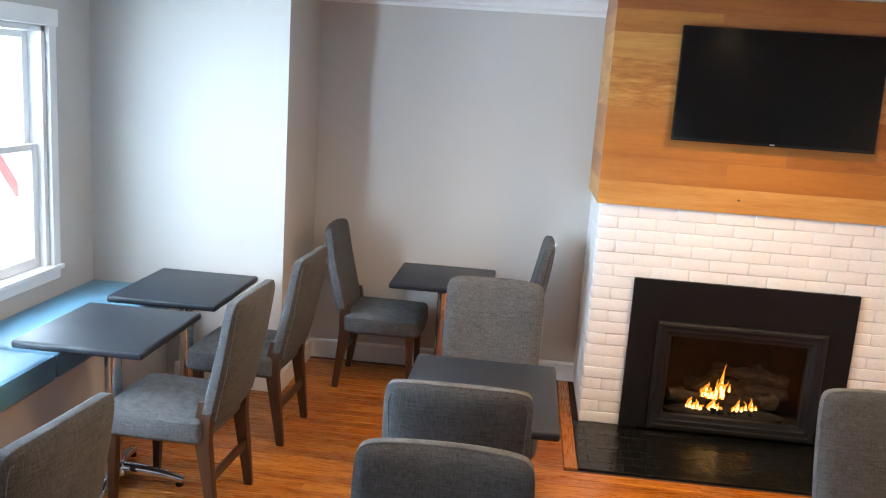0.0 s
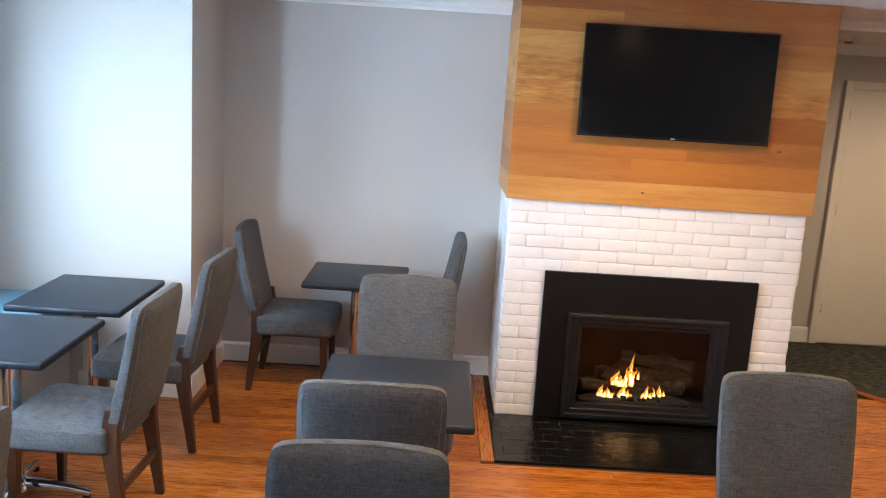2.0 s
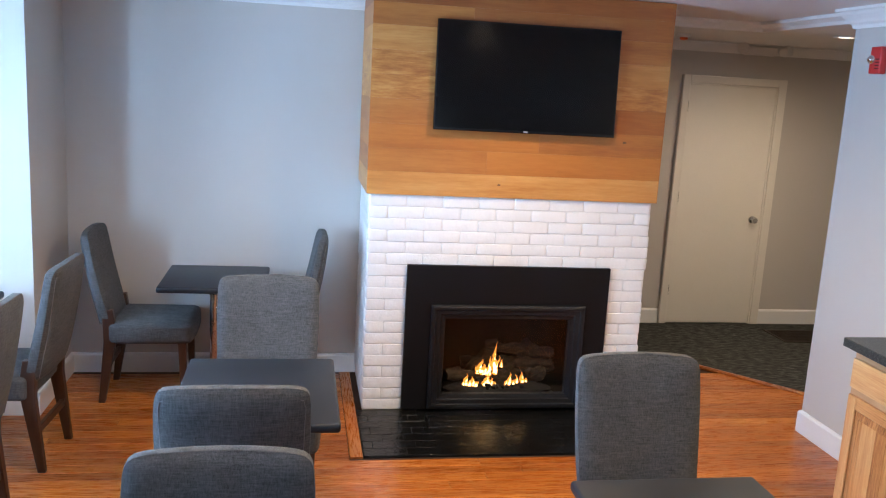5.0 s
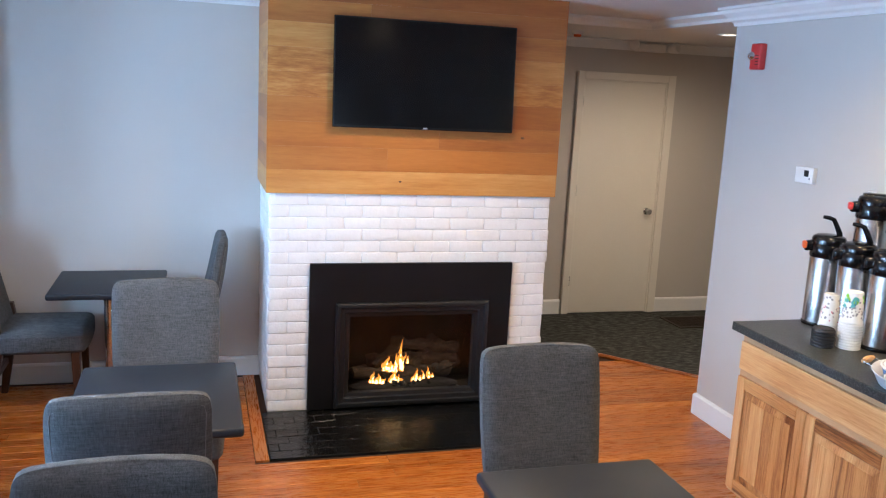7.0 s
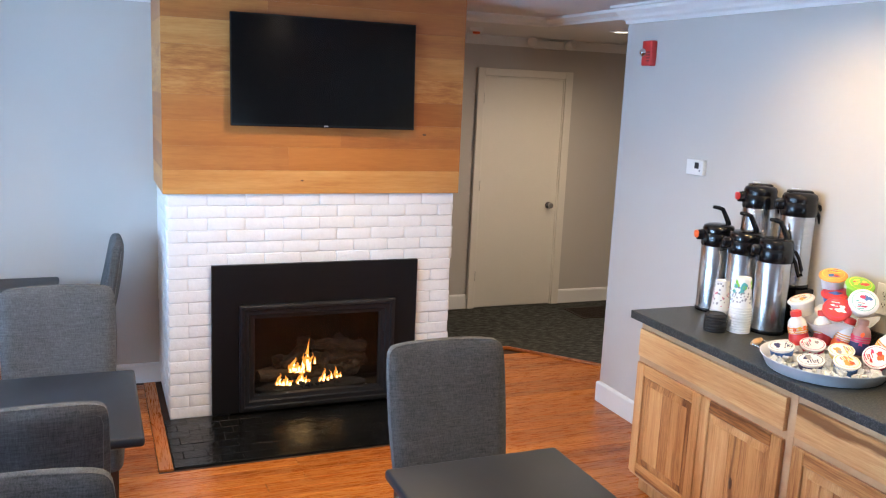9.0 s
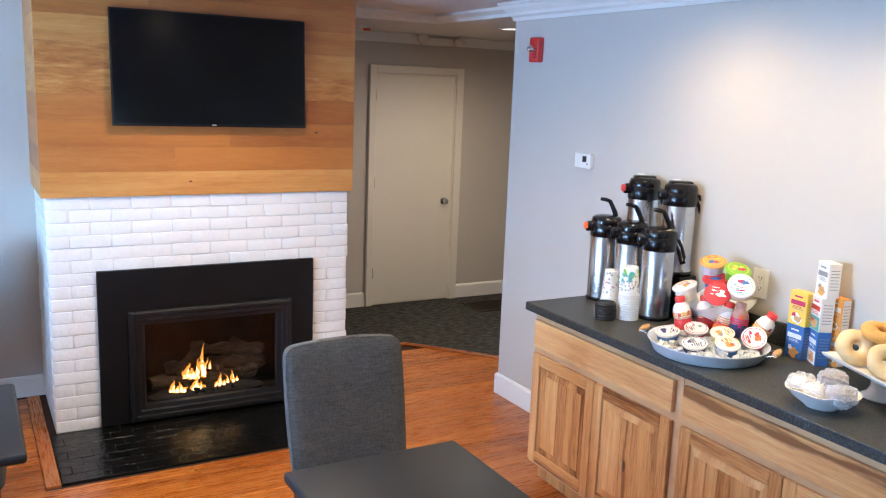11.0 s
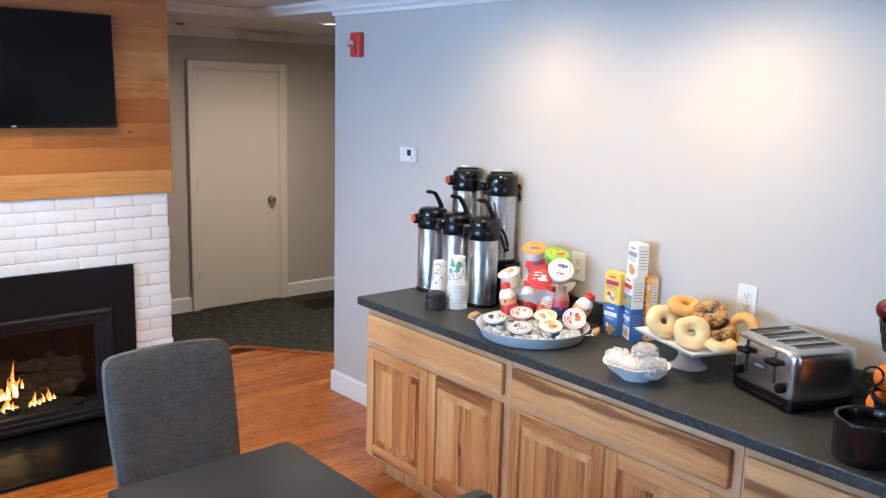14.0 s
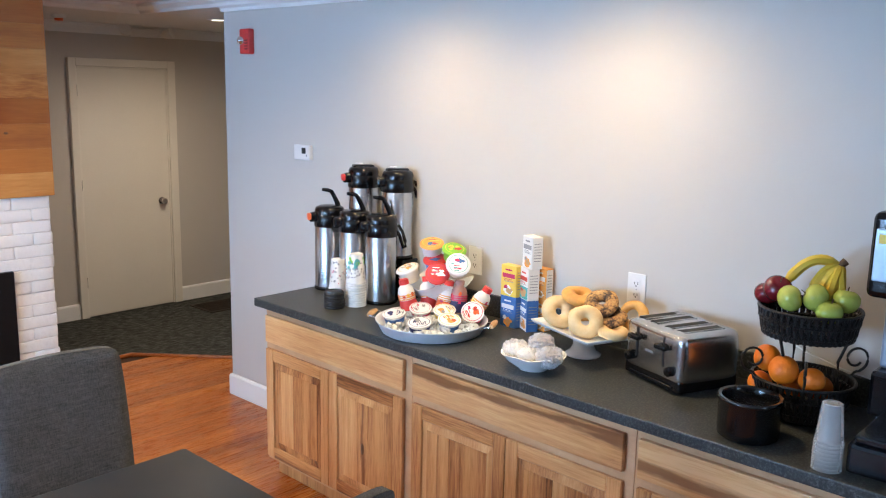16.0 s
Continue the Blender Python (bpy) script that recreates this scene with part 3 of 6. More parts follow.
# ---- hall door ----
def build_door():
    d = thing("door_1", "closed plain cream flush door in a white casing", "door", pose(3.49, YH, 0.006), kind="structure")
    part("door_leaf", box(-0.383, 0.383, 0.012, 0.05, 0.008, 2.03, 0.002), "door_paint", d).location.y = -0.028
    bm = box(-0.452, -0.392, -0.040, 0.0, 0, 2.098, 0.004)
    box(0.392, 0.464, -0.040, 0.0, 0, 2.098, 0.004, 2, bm)
    box(-0.392, 0.392, -0.040, 0.0, 2.036, 2.098, 0.004, 2, bm)
    part("casing", bm, "door_paint", d)
    bm = box(-0.3918, -0.380, -0.026, -0.002, 0, 2.034, 0.002, 1)
    box(0.380, 0.3918, -0.026, -0.002, 0, 2.034, 0.002, 1, bm)
    box(-0.380, 0.380, -0.026, -0.002, 2.022, 2.034, 0.002, 1, bm)
    part("stop", bm, "door_paint", d)
    knob = part("door_handle", lathe([(0, 0), (0.030, 0), (0.030, 0.006), (0.012, 0.010), (0.011, 0.030), (0.024, 0.040), (0.028, 0.052), (0.022, 0.062), (0, 0.065)], 20),
                "chrome", d, "round brushed metal knob", smooth=True, m=pose(0.305, -0.016, 0.92, 90, 0, 0))
    for z in (0.25, 1.05, 1.80):
        part("hinge", box(-0.394, -0.384, -0.028, -0.018, z, z + 0.09, 0.002), "chrome", d)
    return d


build_door()

# ---- dining furniture ----
def soft_block(x0, x1, y0, y1, z0, z1, cuts=4, bevel=0.03, seg=3, bend=None, puff=0.0, relax=0):
    """An upholstered block with rounded edges, crowned faces and an optional bend."""
    bm = bmesh.new()
    bmesh.ops.create_cube(bm, size=1.0)
    bmesh.ops.subdivide_edges(bm, edges=bm.edges[:], cuts=cuts, use_grid_fill=True)
    for v in bm.verts:
        v.co = Vector((x0 + (v.co.x + 0.5) * (x1 - x0), y0 + (v.co.y + 0.5) * (y1 - y0), z0 + (v.co.z + 0.5) * (z1 - z0)))
    es = [e for e in bm.edges if len(e.link_faces) == 2 and e.calc_face_angle() > 0.6]
    bmesh.ops.bevel(bm, geom=es, offset=bevel, segments=seg, profile=0.5, affect="EDGES")
    c = Vector(((x0 + x1) / 2, (y0 + y1) / 2, (z0 + z1) / 2))
    h = Vector(((x1 - x0) / 2, (y1 - y0) / 2, (z1 - z0) / 2))
    for v in bm.verts:
        d = [(v.co[i] - c[i]) / h[i] for i in range(3)]
        for i in range(3):
            if abs(d[i]) > 0.97:
                j, k = [q for q in range(3) if q != i]
                v.co[i] += math.copysign(puff, d[i]) * max(0, 1 - (d[j] / 0.84) ** 2) * max(0, 1 - (d[k] / 0.84) ** 2)
        v.co += 0.0042 * noise.noise_vector(v.co * 8)
    bmesh.ops.smooth_vert(bm, verts=bm.verts[:], factor=0.5, use_axis_x=True, use_axis_y=True, use_axis_z=True)
    if relax:
        for k in range(relax):
            bmesh.ops.smooth_vert(bm, verts=bm.verts[:], factor=0.5, use_axis_x=True, use_axis_y=True, use_axis_z=True)
    if bend:
        for v in bm.verts:
            bend(v.co)
    return bm


def back_lean(co):
    t = (co.z - 0.44) / 0.56
    co.y = -0.203 + (co.y + 0.203) * (1.14 - 0.30 * t) + 0.32 * co.x * co.x - 0.118 * t - 0.010 * sin(pi * min(1, max(0, t)))
    co.x *= 0.925 + 0.085 * t


def build_chair(m):
    ch = thing("dining_chair", "grey woven upholstered dining chair with dark walnut-stained legs", "chair", m, "dining chairs")
    part("seat", soft_block(-0.234, 0.234, -0.19, 0.275, 0.352, 0.485, 6, 0.034, 3, None, 0.016, 1), "fabric", ch, smooth=True)
    back = part("backrest", soft_block(-0.231, 0.231, -0.244, -0.162, 0.44, 0.988, 7, 0.036, 4, back_lean, 0.010, 7), "fabric", ch, smooth=True)
    pts = []
    for x, z in ((-0.203, 0.47), (-0.209, 0.7), (-0.214, 0.925), (-0.208, 0.950), (-0.18, 0.960), (0.0, 0.964), (0.18, 0.960), (0.208, 0.950), (0.214, 0.925), (0.209, 0.7), (0.203, 0.47)):
        t = (z - 0.44) / 0.56
        pts.append((x, -0.203 - 0.0395 * (1.14 - 0.30 * t) + 0.32 * x * x - 0.118 * t - 0.010 * sin(pi * t) + 0.0075, z))
    part("piping", tube(pts, 0.0016, 6), "piping", back, "seam piping on the rear of the backrest")
    for s in (-1, 1):
        x = s * 0.195
        bm = bmesh.new()
        rings = []
        for z, y, a, b in ((0.555, -0.195, 0.020, 0.030), (0.47, -0.185, 0.022, 0.034), (0.37, -0.183, 0.022, 0.032), (0.0, -0.232, 0.0155, 0.018)):
            rings.append([bm.verts.new((x + p * a, y + q * b, z)) for p, q in ((-1, -1), (1, -1), (1, 1), (-1, 1))])
        for r0, r1 in zip(rings, rings[1:]):
            for i in range(4):
                bm.faces.new((r0[i], r0[(i + 1) % 4], r1[(i + 1) % 4], r1[i]))
        bm.faces.new(rings[0][::-1])
        bm.faces.new(rings[-1])
        bmesh.ops.recalc_face_normals(bm, faces=bm.faces[:])
        bmesh.ops.bevel(bm, geom=bm.edges[:], offset=0.004, segments=2, profile=0.5, affect="EDGES")
        part("leg", bm, "chair_wood", ch, "dark walnut-stained rear leg")
        bm = bmesh.new()
        rings = []
        for z, y, a in ((0.37, 0.215, 0.023), (0.0, 0.222, 0.015)):
            rings.append([bm.verts.new((x + p * a, y + q * a, z)) for p, q in ((-1, -1), (1, -1), (1, 1), (-1, 1))])
        for i in range(4):
            bm.faces.new((rings[0][i], rings[0][(i + 1) % 4], rings[1][(i + 1) % 4], rings[1][i]))
        bm.faces.new(rings[0][::-1])
        bm.faces.new(rings[1])
        bmesh.ops.recalc_face_normals(bm, faces=bm.faces[:])
        bmesh.ops.bevel(bm, geom=bm.edges[:], offset=0.004, segments=2, profile=0.5, affect="EDGES")
        part("leg", bm, "chair_wood", ch, "dark walnut-stained front leg")
    part("stretcher", box(-0.185, 0.185, -0.222, -0.200, 0.185, 0.222, 0.003), "chair_wood", ch)
    return ch


CHAIRS = [(-1.455, 3.40, 87), (-1.415, 4.225, 87), (-0.885, 5.11, -90), (-0.19, 5.10, 90), (-0.152, 3.635, 180), (-0.205, 2.79, 0),
          (-0.20, 1.72, 180), (1.195, 2.485, 180), (-1.49, 1.99, 84), (1.13, 1.61, 0)]
first_chair = build_chair(pose(CHAIRS[0][0], CHAIRS[0][1], 0, 0, 0, CHAIRS[0][2]))
for cx, cy, cr in CHAIRS[1:]:
    copy_thing(first_chair, pose(cx, cy, 0, 0, 0, cr))


def build_table(w, d, m, turn=45):
    tb = thing("cafe_table", "square black laminate cafe table on a chrome pedestal", "table", m, "cafe tables")
    part("tabletop", box(-w / 2, w / 2, -d / 2, d / 2, 0.715, 0.75, 0.012, 3), "table", tb, smooth=True)
    bm = box(-0.20, 0.20, -0.022, 0.022, 0.698, 0.715, 0.003, 1)
    box(-0.022, 0.022, -0.20, 0.20, 0.690, 0.7145, 0.003, 1, bm)
    part("support_bracket", bm, "black_metal", tb)
    part("pole", lathe([(0, 0.09), (0.037, 0.09), (0.037, 0.69), (0, 0.69)], 28), "chrome", tb, "polished chrome pole", smooth=True)
    part("collar", lathe([(0, 0.06), (0.062, 0.06), (0.058, 0.085), (0.045, 0.105), (0.0375, 0.112), (0, 0.112)], 28), "chrome", tb, smooth=True)
    for k in range(4):
        a = radians(turn + 90 * k)
        pts, rad = [], []
        for q in range(8):
            r = 0.03 + 0.275 * q / 7
            pts.append((r * cos(a), r * sin(a), 0.078 - 0.050 * (q / 7) ** 1.6))
            rad.append(0.031 - 0.012 * q / 7)
        arm = part("foot", tube(pts, rad, 10), "chrome", tb, "chrome star-base arm", smooth=True)
        part("glide", lathe([(0, 0), (0.018, 0), (0.018, 0.012), (0.008, 0.02), (0, 0.02)], 14), "black_plastic", arm, m=pose(0.29 * cos(a), 0.29 * sin(a), 0))
    return tb


build_table(0.555, 0.63, pose(-1.795, 3.445, 0), 10)
build_table(0.555, 0.66, pose(-1.775, 4.215, 0))
build_table(0.585, 0.585, pose(-0.485, 4.955, 0))
build_table(0.585, 0.71, pose(-0.158, 3.115, 0))
build_table(0.60, 0.64, pose(1.105, 1.995, 0))

# ---- window bench ----
bench = thing("window_bench", "built-in greige window bench with blue-grey cushions", "bench", pose(-2.3, 2.8, 0))
part("bench_body", box(-0.266, 0.19, -2.0, 1.938, 0, 0.455, 0.004, 1), "wall", bench)
part("bench_lid", box(-0.266, 0.215, -2.0, 1.938, 0.455, 0.475, 0.004, 1), "wall", bench)
for y0, y1 in ((3.44, 4.725), (2.15, 3.43), (0.86, 2.14)):
    cu = tagged(part("bench_cushion", soft_block(-2.556, -2.048, y0, y1, 0.475, 0.60, 4, 0.018, 2, None, 0.008), "bench", smooth=True),
                "blue-grey vinyl box cushion on the window bench", "cushion", "bench cushions")
    part("piping", tube([(-2.050, y0 + 0.012, 0.592), (-2.050, y1 - 0.012, 0.592), (-2.552, y1 - 0.012, 0.592), (-2.552, y0 + 0.012, 0.592)], 0.004, 6, closed=True), "bench", cu)

# ---- fireplace ----
fp = thing("fireplace", "white-painted brick chimney breast with hickory plank cladding above", "fireplace", pose(1.205, 5.1, 0))
FX, FY = 1.205, 5.1


def fpart(name, bm, mat, parent=fp, label="", smooth=False):
    return part(name, shifted(bm, Matrix.Translation((-FX, -FY, 0))), mat, parent, label, smooth)


bm = prism([(0.369, 0), (0.70, 0), (0.70, 0.74), (1.72, 0.74), (1.72, 0), (2.042, 0), (2.042, 1.285), (0.369, 1.285)], -5.449, -4.769)
shifted(bm, Matrix.Rotation(radians(90), 4, "X"))
masonry = fpart("masonry", bm, "mortar_white", label="white-painted brickwork")
cladding = fpart("cladding", box(0.362, 2.052, 4.765, 5.449, 1.287, ZC - 0.002), "plank", label="horizontal hickory plank cladding")

insert = thing("gas_insert", "black gas fireplace insert with burning flames and ceramic logs", "gas fire", pose(1.205, 4.95, 0))
IX, IY = 1.205, 4.95


def ipart(name, bm, mat, parent=insert, label="", smooth=False):
    return part(name, shifted(bm, Matrix.Translation((-IX, -IY, 0))), mat, parent, label, smooth)


bm = bmesh.new()
outer, inner = ((0.597, 0.012), (0.597, 0.886), (1.816, 0.886), (1.816, 0.012)), ((0.79, 0.012), (0.79, 0.60), (1.63, 0.60), (1.63, 0.012))
loops = [[bm.verts.new((x, y, z)) for x, z in lp] for y in (4.738, 4.764) for lp in (outer, inner)]
for k in range(3):
    bm.faces.new((loops[0][k], loops[0][k + 1], loops[1][k + 1], loops[1][k]))
    bm.faces.new((loops[2][k], loops[2][k + 1], loops[3][k + 1], loops[3][k]))
    bm.faces.new((loops[0][k], loops[0][k + 1], loops[2][k + 1], loops[2][k]))
    bm.faces.new((loops[1][k], loops[1][k + 1], loops[3][k + 1], loops[3][k]))
bmesh.ops.recalc_face_normals(bm, faces=bm.faces[:])
ipart("surround", bm, "black_metal", label="flat satin black steel surround")


def rect_frame(x0, x1, z0, z1, profile):
    """A mitred picture frame in the plane of x and z: profile of (inward, out towards -y)."""
    bm = bmesh.new()
    rings = []
    for i, o in profile:
        rings.append([bm.verts.new((x, 4.742 - o, z)) for x, z in ((x0 + i, z0 + i), (x1 - i, z0 + i), (x1 - i, z1 - i), (x0 + i, z1 - i))])
    for a, b in zip(rings, rings[1:]):
        for k in range(4):
            l = (k + 1) % 4
            bm.faces.new((a[k], a[l], b[l], b[k]))
    bmesh.ops.recalc_face_normals(bm, faces=bm.faces[:])
    return bm


ipart("frame", rect_frame(0.748, 1.676, 0.02, 0.655, [(0, 0), (0, 0.022), (0.012, 0.028), (0.026, 0.028), (0.032, 0.018), (0.055, 0.018), (0.062, 0.008), (0.084, 0.004), (0.09, -0.02)]), "frame_metal", label="moulded charcoal cast frame")
ipart("lower_trim", box(0.80, 1.625, 4.722, 4.75, 0.022, 0.055, 0.006), "frame_metal")
glass_pane = ipart("glass_door", box(0.80, 1.60, 4.752, 4.756, 0.06, 0.60), "fire_glass", label="clear glass front")
glass_pane.visible_shadow = False
bm = box(0.70, 1.72, 5.12, 5.14, 0.0, 0.735)
box(0.70, 0.72, 4.776, 5.12, 0.0, 0.735, bm=bm)
box(1.70, 1.72, 4.776, 5.12, 0.0, 0.735, bm=bm)
box(0.72, 1.70, 4.776, 5.12, 0.0, 0.05, bm=bm)
box(0.72, 1.70, 4.776, 5.12, 0.715, 0.735, bm=bm)
ipart("firebox", bm, "firebrick", label="sooty firebrick lining")
bm = lathe([(0, 0.0), (0.30, 0.0), (0.335, 0.018), (0.342, 0.040), (0.325, 0.050), (0.25, 0.066), (0.12, 0.072), (0, 0.072)], 48)
for v in bm.verts:
    v.co.y *= 0.30
shifted(wobble(bm, 0.010, 24), Matrix.Translation((1.213, 4.895, 0.05)))
ipart("ember_bed", bm, "ember", label="dark ash ember bed", smooth=True)
bm = tube([(1.213 + 0.345 * cos(a), 4.893 - 0.108 * sin(a), 0.058) for a in (pi * k / 20 for k in range(21))], 0.010, 8)
ipart("grate", bm, "black_iron", label="curved black iron grate")
rng = random.Random(8)
for k in range(26):
    q = rng.uniform(0.010, 0.024)
    bm = bmesh.new()
    bmesh.ops.create_icosphere(bm, subdivisions=2, radius=q)
    wobble(bm, q * 0.7, 50, k)
    a = rng.uniform(0, tau)
    shifted(bm, Matrix.Translation((1.213 + 0.29 * cos(a) * sqrt(rng.random()), 4.895 + 0.075 * sin(a), 0.118 + rng.uniform(0, 0.012))))
    ipart("ember", bm, "ember")
for (a, b, r) in (((0.90, 4.93, 0.155), (1.52, 4.96, 0.150), 0.040), ((1.00, 5.02, 0.215), (1.55, 4.96, 0.235), 0.046), ((1.16, 5.04, 0.315), (1.56, 4.93, 0.300), 0.040),
                  ((1.03, 4.94, 0.20), (1.24, 5.05, 0.33), 0.032), ((1.27, 4.93, 0.19), (1.44, 5.04, 0.33), 0.034), ((1.40, 4.90, 0.17), (1.57, 4.99, 0.20), 0.036), ((0.87, 4.97, 0.14), (1.06, 5.03, 0.18), 0.034)):
    a, b = Vector(a), Vector(b)
    bm = tube([a.lerp(b, q / 13) + 0.012 * noise.noise_vector(Vector((q * 0.35, r * 70, 1))) for q in range(14)], [r * (0.85 + 0.5 * noise.noise(Vector((q * 0.6, r * 90, 0)))) for q in range(14)], 14)
    ipart("log", wobble(wobble(bm, 0.014, 20, r * 50), 0.006, 70, r * 20), "log", label="charred ceramic log", smooth=True)


def flame(x, y, z, h, w, lean, seed):
    """A ragged tongue of flame, broad below and drawn out to a point."""
    pts, rad = [], []
    for q in range(12):
        t = q / 11
        n = noise.noise_vector(Vector((t * 2.6, seed, 0.3)))
        pts.append((x + lean * t * t + 0.9 * w * n.x * (0.3 + t), y + 0.4 * w * n.y, z + h * t))
        rad.append(max(0.0005, w * (0.55 + 0.45 * sin(pi * min(1, t * 0.8 + 0.2))) * (1 - t) ** 0.8 * (1 + 0.7 * n.z)))
    return tube(pts, rad, 8)


FLAMES = [(0.985, 0.124, 0.034, 0.011), (1.002, 0.122, 0.074, 0.012), (1.022, 0.122, 0.040, 0.017), (1.046, 0.120, 0.060, 0.012), (1.064, 0.120, 0.026, 0.016),
          (1.080, 0.178, 0.050, 0.014), (1.098, 0.186, 0.084, 0.022), (1.124, 0.172, 0.066, 0.024), (1.150, 0.170, 0.122, 0.020), (1.184, 0.176, 0.205, 0.016), (1.196, 0.172, 0.120, 0.013), (1.228, 0.220, 0.050, 0.009),
          (1.112, 0.122, 0.046, 0.017), (1.138, 0.120, 0.086, 0.018), (1.160, 0.118, 0.052, 0.013), (1.184, 0.118, 0.026, 0.013), (1.252, 0.124, 0.040, 0.010),
          (1.272, 0.126, 0.078, 0.013), (1.296, 0.130, 0.030, 0.015), (1.318, 0.134, 0.058, 0.010), (1.352, 0.138, 0.076, 0.012), (1.376, 0.142, 0.030, 0.010)]
for k, (x, z, h, w) in enumerate(FLAMES):
    yy = 4.845 if z < 0.17 else 4.90
    w *= 1.25
    fl = ipart("flame", flame(x, yy, z, h, w, rng.uniform(-0.012, 0.018), k * 3.7), "flame", label="burning yellow gas flame", smooth=True)
    part("flame_core", shifted(flame(x, yy - w * 0.55, z + h * 0.05, h * 0.60, w * 0.62, 0.002, k * 3.7), Matrix.Translation((-IX, -IY, 0))), "flame_core", fl, smooth=True)

# ---- television ----
tv = thing("television", "flat black wall-mounted television, switched off", "television", pose(1.215, 4.735, 1.96, -2.5, 0, 0))
part("cabinet", box(-0.522, 0.522, -0.045, -0.018, -0.298, 0.298, 0.004), "black_plastic", tv)
part("screen", box(-0.514, 0.514, -0.048, -0.0452, -0.282, 0.291, 0.001, 1), "screen", tv, "dark glossy screen")
part("logo", box(-0.012, 0.012, -0.0475, -0.0452, -0.293, -0.285), "grey_print", tv, "small pale maker's mark")
part("wall_bracket", box(-0.2, 0.2, -0.02, -0.002, -0.15, 0.15), "black_metal", tv)

# ---- breakfast counter ----
CX = 2.375  # plane of the door fronts


def stile_door(y0, y1, z0, z1, unit, org, knot=False):
    """A raised-panel door with its face at x = CX."""
    s = 0.056
    def lp(name, bm, mat, parent, label="", smooth=False):
        return part(name, shifted(bm, Matrix.Translation(-Vector(org))), mat, parent, label, smooth)
    d = lp("door", box(CX + 0.011, CX + 0.0195, y0 + 0.002, y1 - 0.002, z0 + 0.002, z1 - 0.002), "hickory", unit, "raised-panel hickory door")
    for a, b in ((y0, y0 + s), (y1 - s, y1)):
        lp("stile", box(CX, CX + 0.0108, a, b, z0, z1, 0.003, 1), "hickory", d)
    for a, b in ((z0, z0 + s), (z1 - s, z1)):
        lp("rail", box(CX + 0.0005, CX + 0.0108, y0 + s, y1 - s, a, b, 0.003, 1), "hickory_flat", d)
    p0, p1 = y0 + s + 0.03, y1 - s - 0.03
    r = random.Random(int(y0 * 100))
    cuts = [p0] + sorted(p0 + (p1 - p0) * (k + r.uniform(0.25, 0.75)) / 4 for k in range(1, 4)) + [p1]
    for a, b in zip(cuts, cuts[1:]):
        lp("stave", box(CX + 0.003, CX + 0.012, a, b, z0 + s + 0.035, z1 - s - 0.035, 0.0015, 1), "hickory_knotty" if knot else "hickory", d)
    bm = bmesh.new()
    q0, q1, w0, w1 = y0 + s, y1 - s, z0 + s, z1 - s
    o = [bm.verts.new((CX + 0.0108, y, z)) for y, z in ((q0, w0), (q1, w0), (q1, w1), (q0, w1))]
    i = [bm.verts.new((CX + 0.0045, y, z)) for y, z in ((p0, w0 + 0.035), (p1, w0 + 0.035), (p1, w1 - 0.035), (p0, w1 - 0.035))]
    for k in range(4):
        l = (k + 1) % 4
        bm.faces.new((o[k], o[l], i[l], i[k]))
    bmesh.ops.recalc_face_normals(bm, faces=bm.faces[:])
    lp("raised_bevel", bm, "hickory", d)
    if knot:
        bm = lathe([(0, 0.003), (0.010, 0.002), (0.016, 0.0)], 14)
        bmesh.ops.transform(bm, matrix=Matrix.Translation((CX + 0.003, (p0 + p1) / 2 + 0.01, (z0 + z1) / 2 - 0.02)) @ pose(0, 0, 0, 0, -90, 0) @ Matrix.Diagonal((1.7, 0.65, 1, 1)), verts=bm.verts[:])
        lp("knot", bm, "knot", d, "dark knot in the wood")
    return d


def build_cabinet(y0, y1, label, knot, front="hickory_flat"):
    org = (2.66, (y0 + y1) / 2, 0)
    turn = Matrix.Translation((CX + 0.015, 3.262, 0)) @ Matrix.Rotation(radians(-1.3), 4, "Z") @ Matrix.Translation((-CX, -3.262, 0))
    u = thing("base_cabinet", label, "cabinet", turn @ pose(*org), "base cabinets")
    def lp(name, bm, mat, label=""):
        return part(name, shifted(bm, Matrix.Translation(-Vector(org))), mat, u, label)
    lp("body", box(CX + 0.022, XR - 0.002, y0, y1, 0.095, 0.872, 0.001, 1), "hickory_plain")
    lp("toe_kick", box(CX + 0.085, XR - 0.01, y0 + 0.004, y1 - 0.004, 0.0, 0.0945), "hickory_plain")
    for k in range(9):
        a = y0 + 0.004 + (y1 - y0 - 0.008) * k / 9
        lp("toe_board", box(CX + 0.079 + 0.001 * (k % 2), CX + 0.0848, a, a + (y1 - y0 - 0.008) / 9 - 0.0008, 0.001, 0.094), "hickory")
    lp("drawer_front", box(CX, CX + 0.02, y0 + 0.035, y1 - 0.018, 0.700, 0.832, 0.003, 2), front, "flat hickory drawer front")
    ym = (y0 + y1) / 2 + 0.008
    stile_door(ym + 0.002, y1 - 0.018, 0.118, 0.668, u, org)
    stile_door(y0 + 0.035, ym - 0.002, 0.118, 0.668, u, org, knot)
    return u


build_cabinet(2.252, 3.262, "natural hickory base cabinet with two raised-panel doors and a drawer", True)
build_cabinet(1.222, 2.250, "natural hickory base cabinet with wide dark-streaked drawer front", False, "hickory_heart")
build_cabinet(0.192, 1.220, "natural hickory base cabinet partly out of sight", False, "hickory_heart_low")

